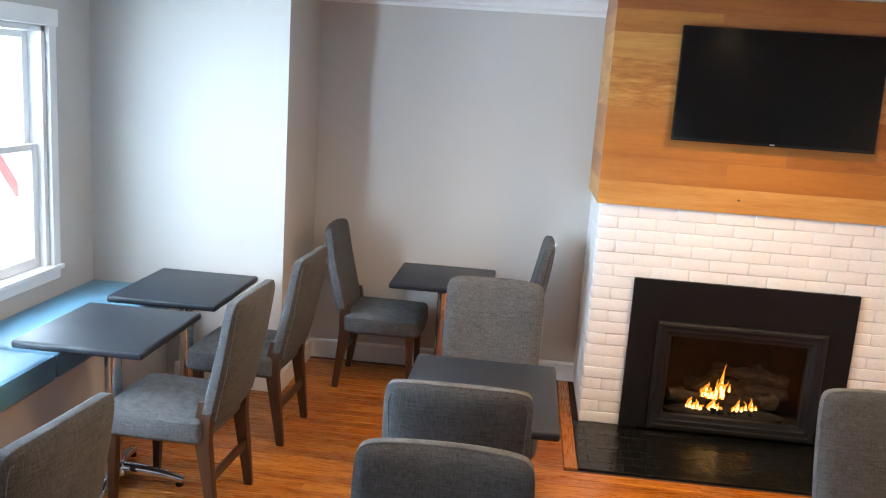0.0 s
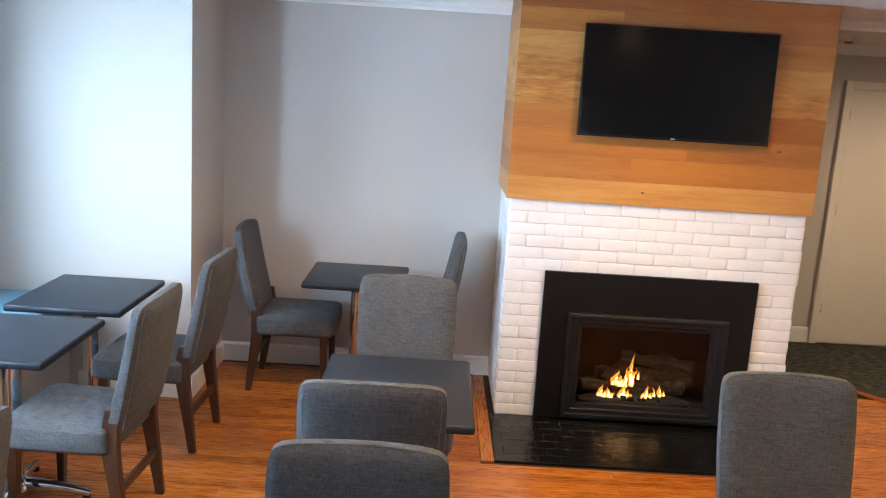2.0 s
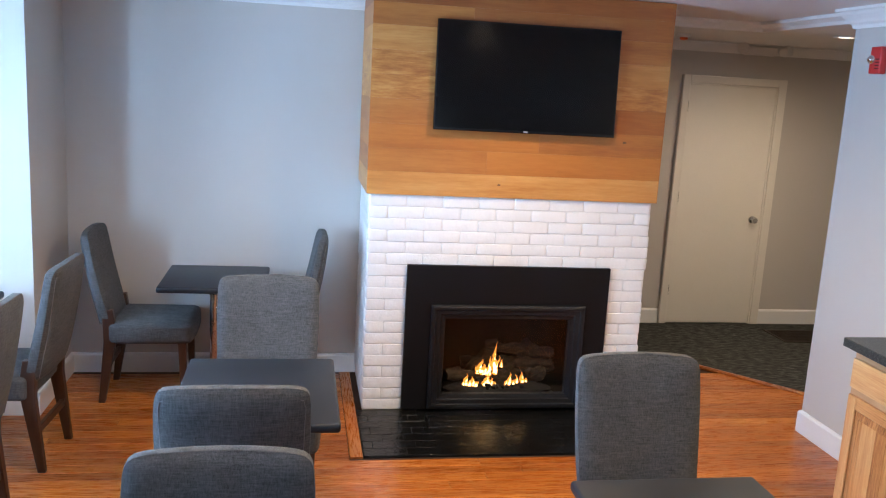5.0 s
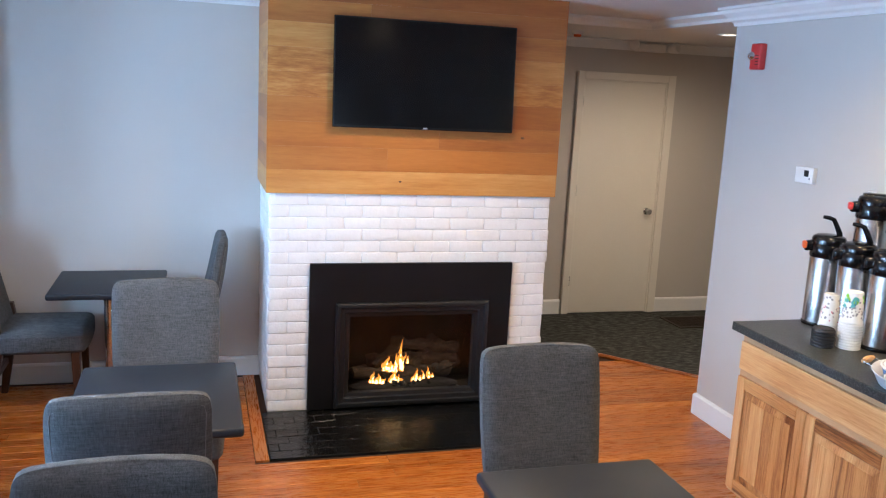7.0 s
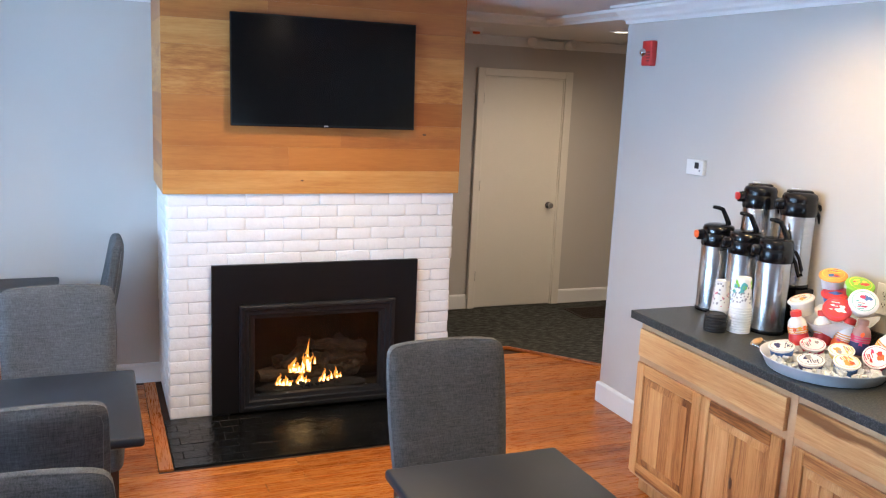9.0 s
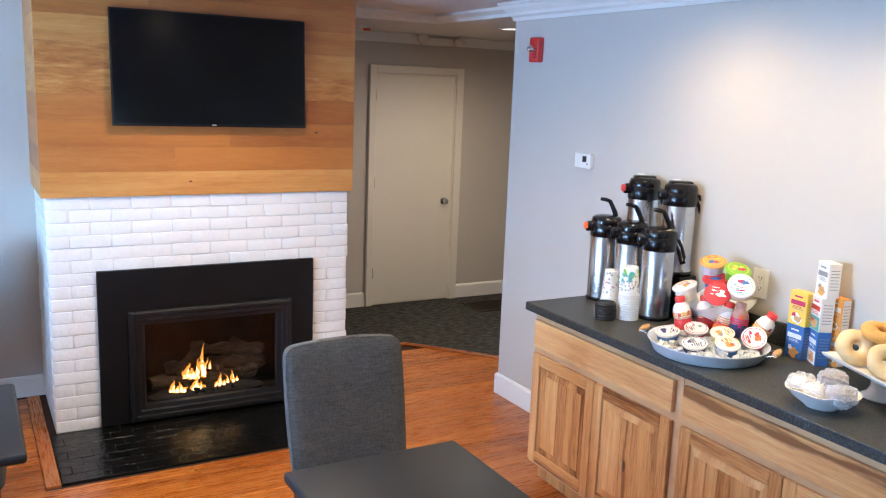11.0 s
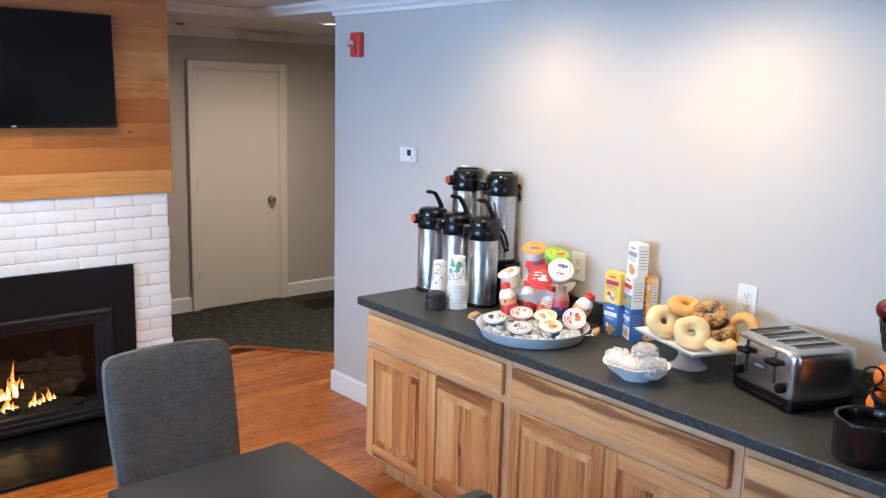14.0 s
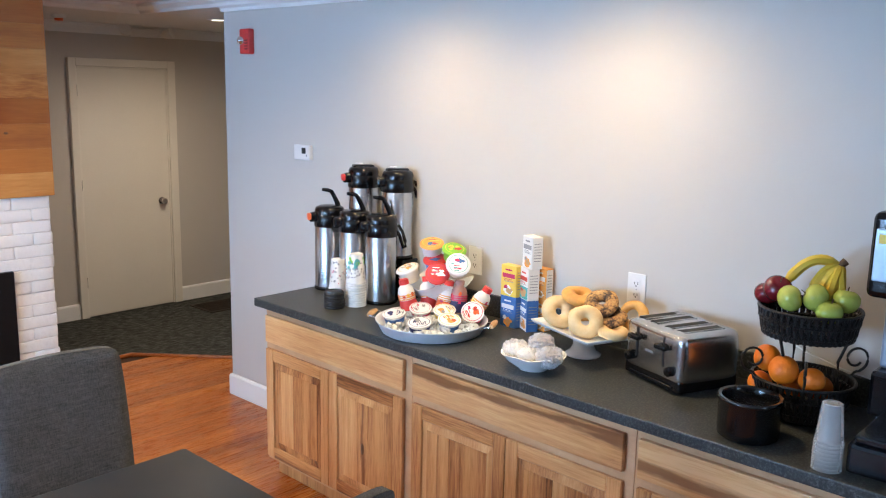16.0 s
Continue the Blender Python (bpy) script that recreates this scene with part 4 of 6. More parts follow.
worktop = thing("countertop", "charcoal speckled laminate countertop with a low backsplash", "countertop", pose(2.65, 1.7, 0.875))
part("slab", shifted(prism([(2.284, 0.10), (XR - 0.002, 0.10), (XR - 0.002, 3.285), (2.356, 3.285)], 0.874, 0.914, 0.005), Matrix.Translation((-2.65, -1.7, -0.875))), "counter", worktop)
part("backsplash", shifted(box(XR - 0.022, XR - 0.002, 0.10, 3.285, 0.9145, 1.012, 0.003, 2), Matrix.Translation((-2.65, -1.7, -0.875))), "counter", worktop)

# ---- on the breakfast counter ----
ZT = 0.914


def build_airpot(m, lever_up, tip, label):
    a = thing("airpot", label, "airpot", m @ Matrix.Diagonal((1.11, 1.11, 1.0, 1)), "coffee airpots")
    part("body", lathe([(0, 0.012), (0.066, 0.012), (0.066, 0.318), (0.062, 0.326), (0, 0.326)], 40), "steel", a, "brushed stainless steel cylinder", smooth=True)
    part("base_ring", lathe([(0, 0), (0.066, 0), (0.069, 0.004), (0.069, 0.014), (0.066, 0.018), (0, 0.018)], 40), "black_plastic", a, smooth=True)
    part("collar", lathe([(0, 0.318), (0.068, 0.318), (0.070, 0.324), (0.069, 0.372), (0.066, 0.378), (0, 0.378)], 40), "black_plastic", a, smooth=True)
    bm = lathe([(0, 0.376), (0.066, 0.376), (0.067, 0.398), (0.062, 0.412), (0.048, 0.420), (0, 0.423)], 32)
    part("lid", bm, "black_plastic", a, smooth=True)
    bm = soft_block(-0.094, -0.02, -0.022, 0.022, 0.346, 0.394, 2, 0.012, 2)
    for v in bm.verts:
        t = max(0.0, (-0.03 - v.co.x) / 0.085)
        v.co.z -= 0.016 * t * t
        v.co.y *= 1 - 0.25 * t
    sp = part("spout", bm, "black_plastic", a, smooth=True)
    if tip:
        part("tip", soft_block(-0.102, -0.078, -0.017, 0.017, 0.350, 0.384, 1, 0.007, 2), tip, sp, "coloured flavour tip", smooth=True)
    if lever_up:
        part("pump_lever", tube([(0.040, 0, 0.395), (0.036, 0, 0.430), (0.020, 0, 0.466), (0.008, 0, 0.490), (-0.010, 0, 0.497), (-0.034, 0, 0.500)], [0.013, 0.012, 0.010, 0.010, 0.010, 0.008], 8), "black_plastic", a, "raised pump lever", smooth=True)
    else:
        part("pump_lever", soft_block(-0.050, 0.045, -0.022, 0.022, 0.412, 0.430, 2, 0.006, 2), "black_plastic", a, smooth=True)
        bm = bmesh.new()
        for k in range(6):
            lathe([(0, 0.4335), (0.006, 0.4335), (0.006, 0.436), (0, 0.437)], 10, bm, (-0.02 + 0.011 * cos(tau * k / 6), 0.011 * sin(tau * k / 6), 0))
        part("badge", bm, "paper", a, "white flower-shaped badge")
    part("carry_handle", tube([(0.050, 0, 0.368), (0.078, 0, 0.362), (0.093, 0, 0.330), (0.106, 0, 0.285), (0.108, 0, 0.262), (0.098, 0, 0.256), (0.090, 0, 0.278), (0.080, 0, 0.318), (0.066, 0, 0.340)], 0.0075, 8), "black_plastic", a, smooth=True)
    return a


SP = -28
build_airpot(pose(2.756, 3.200, ZT, 0, 0, SP), True, "orange_plastic", "stainless steel airpot with black pump head and orange spout tip")
build_airpot(pose(2.742, 2.998, ZT, 0, 0, SP), True, None, "stainless steel airpot with raised black pump lever")
build_airpot(pose(2.745, 2.815, ZT, 0, 0, SP), True, None, "stainless steel airpot with raised black lever and carry handle")
riser = tagged(part("riser", box(2.818, 2.922, 2.745, 3.16, ZT, 1.112, 0.004), "black_plastic"), "low black riser behind the coffee airpots", "riser")
build_airpot(pose(2.868, 3.075, 1.112, 0, 0, SP), False, "red", "stainless steel airpot with red spout tip on the riser")
build_airpot(pose(2.866, 2.832, 1.112, 0, 0, SP), False, None, "stainless steel airpot with black head on the riser")


def cup_stack(x, y, rims, label, mat, r0, r1, h, step, group, marks):
    """Upturned cups in a stack: rims below, the body of the topmost above."""
    s = thing("cup_stack", label, "cups", pose(x, y, ZT), group)
    for k in range(rims):
        z = k * step
        part("rim", lathe([(r0 * 0.9, z), (r0, z + 0.001), (r0 * 1.08, z + step * 0.22), (r0 * 1.07, z + step * 0.42), (r0 * 0.96, z + step * 0.58), (r0 * 0.92, z + step * 0.99)], 28), mat, s, smooth=True)
    z = rims * step
    top = part("cup", lathe([(r0, z), (r0 * 1.02, z + 0.003), (r0 * 0.96, z + 0.008), (r1, z + h - 0.002), (r1 - 0.003, z + h), (r1 - 0.004, z + h - 0.004), (0, z + h - 0.004)], 32), mat, s, smooth=True)
    rr = random.Random(int(x * 1000))
    for col, n, z0, z1, size in marks:
        for k in range(n):
            t = rr.uniform(z0, z1)
            r = (r0 * 0.96) * (1 - t) + r1 * t + 0.0006
            a = rr.uniform(pi * 0.7, pi * 1.7)
            bm = lathe([(0, 0.0006), (size * rr.uniform(0.6, 1.1), 0.0)], 10)
            part("print", bm, col, top, m=pose(r * cos(a), r * sin(a), z + 0.01 + t * (h - 0.014), 0, 90, math.degrees(a)))
    return s


cup_stack(2.655, 3.02, 5, "stack of patterned white paper cups beside the airpots", "paper", 0.043, 0.032, 0.135, 0.011, "paper cups", (("grey_print", 26, 0.05, 0.95, 0.0048), ("magenta", 16, 0.05, 0.9, 0.0035)))
cup_stack(2.614, 2.845, 10, "tall stack of paper cups printed with green and grey", "paper", 0.046, 0.034, 0.130, 0.0115, "paper cups", (("grey_print", 44, 0.03, 0.5, 0.0048), ("green", 8, 0.5, 0.9, 0.010), ("teal", 9, 0.5, 0.95, 0.010), ("navy", 8, 0.45, 0.7, 0.004)))
cup_stack(2.354, 0.642, 8, "stack of clear plastic cups near the counter edge", "cup_plastic", 0.037, 0.027, 0.105, 0.0105, "clear cups", ())
lids = thing("lid_stack", "stack of black plastic cup lids", "cup lids", pose(2.516, 2.884, ZT))
for k in range(6):
    z = 0.0125 * k
    part("lid", lathe([(0, z), (0.045, z), (0.0475, z + 0.003), (0.047, z + 0.008), (0.0445, z + 0.0118), (0.041, z + 0.0124), (0.040, z + 0.017), (0.034, z + 0.017), (0.033, z + 0.0145), (0, z + 0.0145)], 32), "lid_black", lids, smooth=True)

# round galvanized tray with yogurts and bottles on ice
tray = thing("round_tray", "round galvanized tray with turned wooden handles", "tray", pose(2.565, 2.315, ZT, 0, 0, -64))
part("pan", lathe([(0, 0.001), (0.205, 0.001), (0.210, 0.004), (0.232, 0.046), (0.236, 0.048), (0.236, 0.052), (0.231, 0.050), (0.207, 0.008), (0, 0.006)], 56), "galvanized", tray, smooth=True)
for s in (-1, 1):
    h = part("bracket", tube([(s * 0.225, -0.045, 0.040), (s * 0.262, -0.048, 0.050), (s * 0.266, 0, 0.052), (s * 0.262, 0.048, 0.050), (s * 0.225, 0.045, 0.040)], 0.0035, 6), "steel", tray)
    part("handle", shifted(lathe([(0, -0.045), (0.008, -0.045), (0.012, -0.02), (0.013, 0.0), (0.012, 0.02), (0.008, 0.045), (0, 0.045)], 16), pose(s * 0.266, 0, 0.052, 90, 0, 0)), "handle_wood", h, "turned light wooden grip", smooth=True)
rr = random.Random(4)
bm = bmesh.new()
for k in range(210):
    a, r = rr.uniform(0, tau), 0.19 * sqrt(rr.random())
    q = rr.uniform(0.006, 0.0125)
    b2 = box(-q, q, -q, q, -q, q, 0.003, 1)
    shifted(wobble(b2, 0.003, 90, k), pose(2.565 + r * cos(a), 2.315 + r * sin(a), ZT + 0.016 + rr.uniform(0, 0.016), rr.uniform(0, 90), rr.uniform(0, 90), rr.uniform(0, 90)))
    me = bpy.data.meshes.new("t")
    b2.to_mesh(me)
    b2.free()
    bm.from_mesh(me)
    bpy.data.meshes.remove(me)
tagged(part("ice_cubes", bm, "ice"), "clear ice cubes lying in the tray", "ice", kind="stuff")


def lid_pose(center, normal, h, spin=0.0):
    """The pose of a cup whose lid lies at center and faces along normal."""
    n = Vector(normal).normalized()
    turn = n.to_track_quat("Z", "Y").to_matrix().to_4x4()
    return Matrix.Translation(Vector(center) - n * h) @ turn @ pose(0, 0, 0, 0, 0, spin)


def blot(r, z, ox, oy, seed, sx=1.0, sy=1.0):
    """A small uneven patch of print lying at height z."""
    bm = bmesh.new()
    rim = []
    for k in range(18):
        a = tau * k / 18
        q = r * (0.75 + 0.5 * noise.noise(Vector((cos(a) * 1.6, sin(a) * 1.6, seed * 3.1))))
        rim.append(bm.verts.new((ox + sx * q * cos(a), oy + sy * q * sin(a), z)))
    bm.faces.new(rim)
    return bm


def lid_print(parent, r, z, colors, seed):
    """Rim line, an uneven patch and bars in place of lettering on a round lid."""
    q = random.Random(seed)
    part("print_ring", lathe([(r * 0.86, z), (r * 0.91, z + 0.0002)], 28), colors[0], parent)
    a = q.uniform(0, tau)
    part("picture", blot(r * 0.42, z + 0.0004, r * 0.34 * cos(a), r * 0.34 * sin(a), seed, 1.3, 0.8), colors[1], parent)
    part("picture", blot(r * 0.26, z + 0.0007, r * 0.40 * cos(a + 0.9), r * 0.40 * sin(a + 0.9), seed + 5, 1.2, 0.8), colors[2], parent)
    for k in range(3):
        b = a + 2.2 + k * 0.9
        part("picture", blot(r * q.uniform(0.13, 0.22), z + 0.0005, r * 0.5 * cos(b), r * 0.5 * sin(b), seed + k * 9, 1.5, 0.6), colors[k % 3], parent)
    for k in range(4):
        x, y, w = -r * 0.30 * cos(a) + q.uniform(-0.1, 0.1) * r, -r * 0.55 * sin(a) + (k - 1.5) * r * 0.17, r * q.uniform(0.16, 0.36)
        part("print_bar", box(x - w, x + w, y - r * 0.035, y + r * 0.035, z + 0.0002, z + 0.0006), colors[k % 2 * 2], parent)


def build_yogurt(m, lid, ring, label, spot=None, body="white_plastic", r=0.047, h=0.055):
    y = thing("yogurt_cup", label, "yogurt", m, "yogurt cups")
    part("cup", lathe([(0, 0), (r * 0.76, 0), (r * 0.8, 0.002), (r * 0.95, h - 0.004), (r, h - 0.003), (r, h), (0, h)], 28), body, y, smooth=True)
    part("label_band", lathe([(r * 0.83, 0.010), (r * 0.845, 0.0105), (r * 0.94, h - 0.012), (r * 0.93, h - 0.0115)], 28), ring, y, smooth=True)
    part("foil_lid", lathe([(0, h + 0.0015), (r * 0.9, h + 0.0015), (r * 1.04, h + 0.0005), (r * 1.04, h - 0.001)], 28), lid, y, smooth=True)
    lid_print(y, r, h + 0.0024, spot, len(label) * 7 + int(ring == "blue"))
    return y


ZI = ZT + 0.012
LN = -64
build_yogurt(lid_pose((2.478, 2.452, 0.976), (-0.22, -0.05, 0.97), 0.055, LN), "foil", "blue", "yogurt cup with white foil lid and dark swirl print", ("grey_print", "navy", "navy"))
build_yogurt(lid_pose((2.627, 2.440, 0.976), (-0.25, -0.2, 0.95), 0.055, LN), "foil", "magenta", "yogurt cup with white foil lid and red rim", ("magenta", "foil", "grey_print"))
build_yogurt(lid_pose((2.460, 2.285, 0.974), (-0.2, -0.12, 0.97), 0.055, LN), "foil", "navy", "yogurt cup with white lid and dark centre", ("navy", "grey_print", "navy"))
build_yogurt(lid_pose((2.666, 2.335, 0.980), (-0.25, -0.2, 0.95), 0.055, LN), "foil", "yellow", "yogurt cup with pale lid", ("yellow", "orange_print", "grey_print"))
build_yogurt(lid_pose((2.576, 2.225, 0.976), (-0.2, -0.25, 0.95), 0.055, LN), "foil", "blue", "yogurt cup with orange fruit printed on the lid", ("yellow", "orange_print", "orange_plastic"))
build_yogurt(lid_pose((2.699, 2.205, 0.990), (-0.6, -0.45, 0.62), 0.055, LN), "foil", "magenta", "tilted yogurt cup with red fruit printed on the lid", ("magenta", "orange_plastic", "red"))


def build_bottle(m, cap, body, band, label):
    b = thing("drink_bottle", label, "bottle", m @ Matrix.Diagonal((1.30, 1.30, 1.16, 1)), "yogurt drinks")
    part("bottle", lathe([(0, 0), (0.026, 0), (0.030, 0.004), (0.030, 0.030), (0.026, 0.048), (0.029, 0.072), (0.024, 0.092), (0.014, 0.104), (0.013, 0.108), (0, 0.108)], 24), body, b, smooth=True)
    part("label_sleeve", lathe([(0.0305, 0.006), (0.0312, 0.008), (0.0305, 0.030), (0.0270, 0.046), (0.0262, 0.047)], 24), band, b, "printed sleeve", smooth=True)
    part("cap", lathe([(0, 0.106), (0.0165, 0.106), (0.0165, 0.122), (0.014, 0.125), (0, 0.125)], 20), cap, b, smooth=True)
    q = random.Random(len(label) + int(m.translation.y * 1000))
    for k in range(9):
        a, z = q.uniform(0, tau), q.uniform(0.040, 0.078)
        r = 0.0295 if z > 0.06 else 0.0282
        bm = shifted(blot(0.0085, 0, 0, 0, k + z * 90, 1.2, 0.8), pose(r * cos(a), r * sin(a), z, 0, 90, math.degrees(a)))
        part("print", bm, ("red", "orange_plastic", "yellow", "magenta")[k % 4], b)
    bm = bmesh.new()
    for k in range(3):
        lathe([(0.0300, 0.050 + k * 0.008), (0.0296, 0.054 + k * 0.008)], 24, bm)
    part("print_lines", bm, "orange_print" if band != "navy" else "magenta", b)
    return b


build_bottle(pose(2.644, 2.520, ZI + 0.020, -10, -8, 10), "red", "white_plastic", "red", "small white yogurt drink bottle with red cap")
build_bottle(pose(2.721, 2.475, ZI + 0.024, -4, 8, 60), "red", "white_plastic", "red", "small white yogurt drink bottle with red cap")
build_bottle(pose(2.732, 2.405, ZI + 0.020, 10, 6, 20), "red", "white_plastic", "orange_plastic", "small white yogurt drink bottle with red cap")
build_bottle(pose(2.761, 2.345, ZI + 0.023, 0, 5, 0), "brown_bottle", "brown_bottle", "navy", "chocolate drink bottle with brown cap")
build_bottle(pose(2.760, 2.262, ZI + 0.026, 26, 14, 10), "red", "white_plastic", "red", "leaning white yogurt drink bottle with red cap")

# white footed dish heaped with single-serve cereal cups
dish = thing("footed_dish", "square white ceramic dish on a foot holding cereal cups", "dish", pose(2.788, 2.500, ZT, 0, 0, 8))
part("foot", lathe([(0, 0), (0.060, 0), (0.060, 0.006), (0.034, 0.03), (0.030, 0.05), (0.048, 0.0645), (0, 0.0645)], 28), "ceramic", dish, smooth=True)
bm = bmesh.new()
rings = []
for w, z in ((0.048, 0.064), (0.060, 0.066), (0.098, 0.092), (0.134, 0.130), (0.140, 0.131), (0.130, 0.124), (0.094, 0.096), (0.054, 0.072)):
    ring = []
    for k in range(32):
        a = tau * k / 32
        e = (abs(cos(a)) ** 5 + abs(sin(a)) ** 5) ** (-1 / 5)
        ring.append(bm.verts.new((w * e * cos(a), w * e * sin(a), z + (0.16 if z > 0.11 else 0.07 if z > 0.09 else 0) * (e - 1))))
    rings.append(ring)
for a, b in zip(rings, rings[1:]):
    for k in range(32):
        bm.faces.new((a[k], a[(k + 1) % 32], b[(k + 1) % 32], b[k]))
bm.faces.new(rings[0][::-1])
bm.faces.new(rings[-1])
bmesh.ops.recalc_face_normals(bm, faces=bm.faces[:])
part("bowl", bm, "ceramic", dish, smooth=True)


def build_cereal_cup(m, lid, label, spots, body="white_plastic"):
    c = thing("cereal_cup", label, "cereal cup", m, "cereal cups")
    r, h = 0.052, 0.062
    part("cup", lathe([(0, 0), (r * 0.72, 0), (r * 0.75, 0.002), (r * 0.95, h), (0, h)], 28), body, c, smooth=True)
    part("lid", lathe([(r * 0.97, h - 0.004), (r * 1.06, h - 0.002), (r * 1.06, h + 0.002), (r * 0.97, h + 0.006), (r * 0.6, h + 0.0085), (0, h + 0.0088)], 28), lid, c, smooth=True)
    lid_print(c, r * 0.9, h + 0.0088, spots, len(label) * 5 + 3)
    return c


build_cereal_cup(lid_pose((2.785, 2.528, 1.232), (-0.28, -0.2, 0.93), 0.066), "orange_print", "cereal cup with yellow-orange lid", ("yellow", "blue", "red"), "milky")
build_cereal_cup(lid_pose((2.815, 2.418, 1.216), (-0.2, -0.35, 0.9), 0.066), "green", "cereal cup with green lid", ("yellow", "red", "yellow"), "green")
build_cereal_cup(lid_pose((2.775, 2.497, 1.165), (-0.3, -0.15, 0.93), 0.066), "red", "cereal cup with red lid and blue side", ("magenta", "blue", "navy"), "blue")
build_cereal_cup(lid_pose((2.728, 2.436, 1.116), (-0.62, -0.45, 0.62), 0.066), "red", "tilted cereal cup with red lid and white mark", ("magenta", "paper", "paper"), "white_plastic")
build_cereal_cup(lid_pose((2.760, 2.345, 1.166), (-0.55, -0.58, 0.6), 0.066), "foil", "cereal cup turned to show a white foil lid", ("teal", "blue", "magenta"))
build_cereal_cup(lid_pose((2.735, 2.632, 1.108), (-0.35, 0.12, 0.92), 0.066), "foil", "tilted cereal cup with white lid and orange edge", ("orange_print", "orange_print", "grey_print"))


def build_cereal_box(m, colors, label, w=0.088, d=0.042, h=0.134):
    """colors: front, lower part of the front, picture, side."""
    b = thing("cereal_box", label, "cereal box", m, "cereal boxes")
    part("carton", box(-d / 2, d / 2, -w / 2, w / 2, 0, h, 0.0015, 1), colors[0], b)
    x = -d / 2 - 0.0008
    part("front_panel", box(x, x + 0.0005, -w / 2 + 0.003, w / 2 - 0.003, 0.003, h * 0.42), colors[1], b)
    for k, (col, rad, ox, oz) in enumerate(((colors[2], 0.36, 0.0, 0.20), (colors[3], 0.16, 0.16, 0.30), ("handle_wood", 0.22, -0.06, 0.19))):
        bm = shifted(blot(w * rad, 0, 0, 0, k + len(label), 0.8, 1.1), pose(x - 0.0003 - 0.0002 * k, w * ox, h * oz, 0, -90, 0))
        part("picture", bm, col, b)
    for k in range(3):
        part("print_bar", box(x, x + 0.0005, -w * (0.32 - 0.06 * k), w * 0.30, h * (0.47 + 0.04 * k), h * (0.485 + 0.04 * k)), colors[3] if k else "grey_print", b)
    bm = box(x, x + 0.0005, -w * 0.40, w * 0.40, h * 0.60, h * 0.74)
    part("title_bar", bm, colors[3], b)
    part("top_stripe", box(x, x + 0.0005, -w * 0.22, w * 0.22, h * 0.83, h * 0.88), colors[3], b)
    part("side_panel", box(-d / 2 + 0.003, d / 2 - 0.003, -w / 2 - 0.0008, -w / 2 - 0.0003, 0.004, h - 0.004), colors[4], b)
    for k in range(7):
        z = h * (0.25 + 0.09 * k)
        part("print_line", box(-d / 2 + 0.008, d / 2 - 0.008, -w / 2 - 0.0014, -w / 2 - 0.0009, z, z + 0.0025), "grey_print", b)
    return b


BX = 2.868
build_cereal_box(pose(BX - 0.006, 2.128, ZT, 0, 0, -6), ("blue", "blue", "orange_print", "paper", "blue"), "small blue cereal box with a picture of cereal")
build_cereal_box(pose(BX + 0.004, 2.040, ZT, 0, 0, -32), ("blue", "paper", "orange_print", "paper", "blue"), "small blue and white cereal box, turned aside", 0.086, 0.052)
build_cereal_box(pose(BX - 0.006, 2.128, ZT + 0.1342, 0, 0, -5), ("yellow", "yellow", "paper", "magenta", "yellow"), "small yellow cereal box with magenta title")
build_cereal_box(pose(BX + 0.002, 2.042, ZT + 0.1342, 0, 0, -28), ("paper", "teal", "handle_wood", "red", "paper"), "small white cereal box with a red mark", 0.086, 0.052)
build_cereal_box(pose(2.914, 2.000, ZT, 0, 0, -10), ("orange_print", "orange_print", "paper", "paper", "paper"), "small orange and white cereal box behind the others", 0.07)
build_cereal_box(pose(2.914, 2.000, ZT + 0.1342, 0, 0, -10), ("orange_print", "orange_print", "paper", "paper", "paper"), "small orange and white cereal box behind the others", 0.07)
build_cereal_box(pose(BX + 0.008, 2.035, ZT + 0.2684, 0, 0, -24), ("paper", "paper", "orange_print", "grey_print", "paper"), "small white and orange cereal box topping the stack", 0.082, 0.050)

# square pedestal plate of bagels
SR = 70
stand = thing("cake_stand", "square white ceramic pedestal plate of bagels", "cake stand", pose(2.746, 1.682, ZT, 0, 0, SR))
part("pedestal", lathe([(0, 0), (0.068, 0), (0.069, 0.005), (0.050, 0.018), (0.040, 0.040), (0.042, 0.066), (0.060, 0.082), (0, 0.082)], 32), "ceramic", stand, smooth=True)
bm = bmesh.new()
rings = []
for wx, wy, z in ((0.09, 0.06, 0.080), (0.175, 0.115, 0.096), (0.182, 0.122, 0.104), (0.184, 0.124, 0.110), (0.178, 0.118, 0.110), (0.160, 0.100, 0.099), (0.06, 0.04, 0.094)):
    rings.append([bm.verts.new((sx * wx, sy * wy, z)) for sx, sy in ((-1, -1), (0, -1), (1, -1), (1, 0), (1, 1), (0, 1), (-1, 1), (-1, 0))])
for a, b in zip(rings, rings[1:]):
    for k in range(8):
        bm.faces.new((a[k], a[(k + 1) % 8], b[(k + 1) % 8], b[k]))
bm.faces.new(rings[0][::-1])
bm.faces.new(rings[-1])
bmesh.ops.recalc_face_normals(bm, faces=bm.faces[:])
part("plate", bm, "ceramic", stand)


def build_bagel(m, mat, label, R=0.040, r=0.026, seed=0.0):
    bm = bmesh.new()
    rings = []
    for i in range(28):
        a = tau * i / 28
        rings.append([bm.verts.new(((R + r * cos(b)) * cos(a), (R + r * cos(b)) * sin(a), r * 0.82 * sin(b))) for b in (tau * j / 14 for j in range(14))])
    for i in range(28):
        for j in range(14):
            bm.faces.new((rings[i][j], rings[(i + 1) % 28][j], rings[(i + 1) % 28][(j + 1) % 14], rings[i][(j + 1) % 14]))
    bmesh.ops.recalc_face_normals(bm, faces=bm.faces[:])
    wobble(bm, 0.006, 18, seed)
    ob = part("bagel", bm, mat, smooth=True, m=m)
    return tagged(ob, label, "bagel", "bagels on the plate")


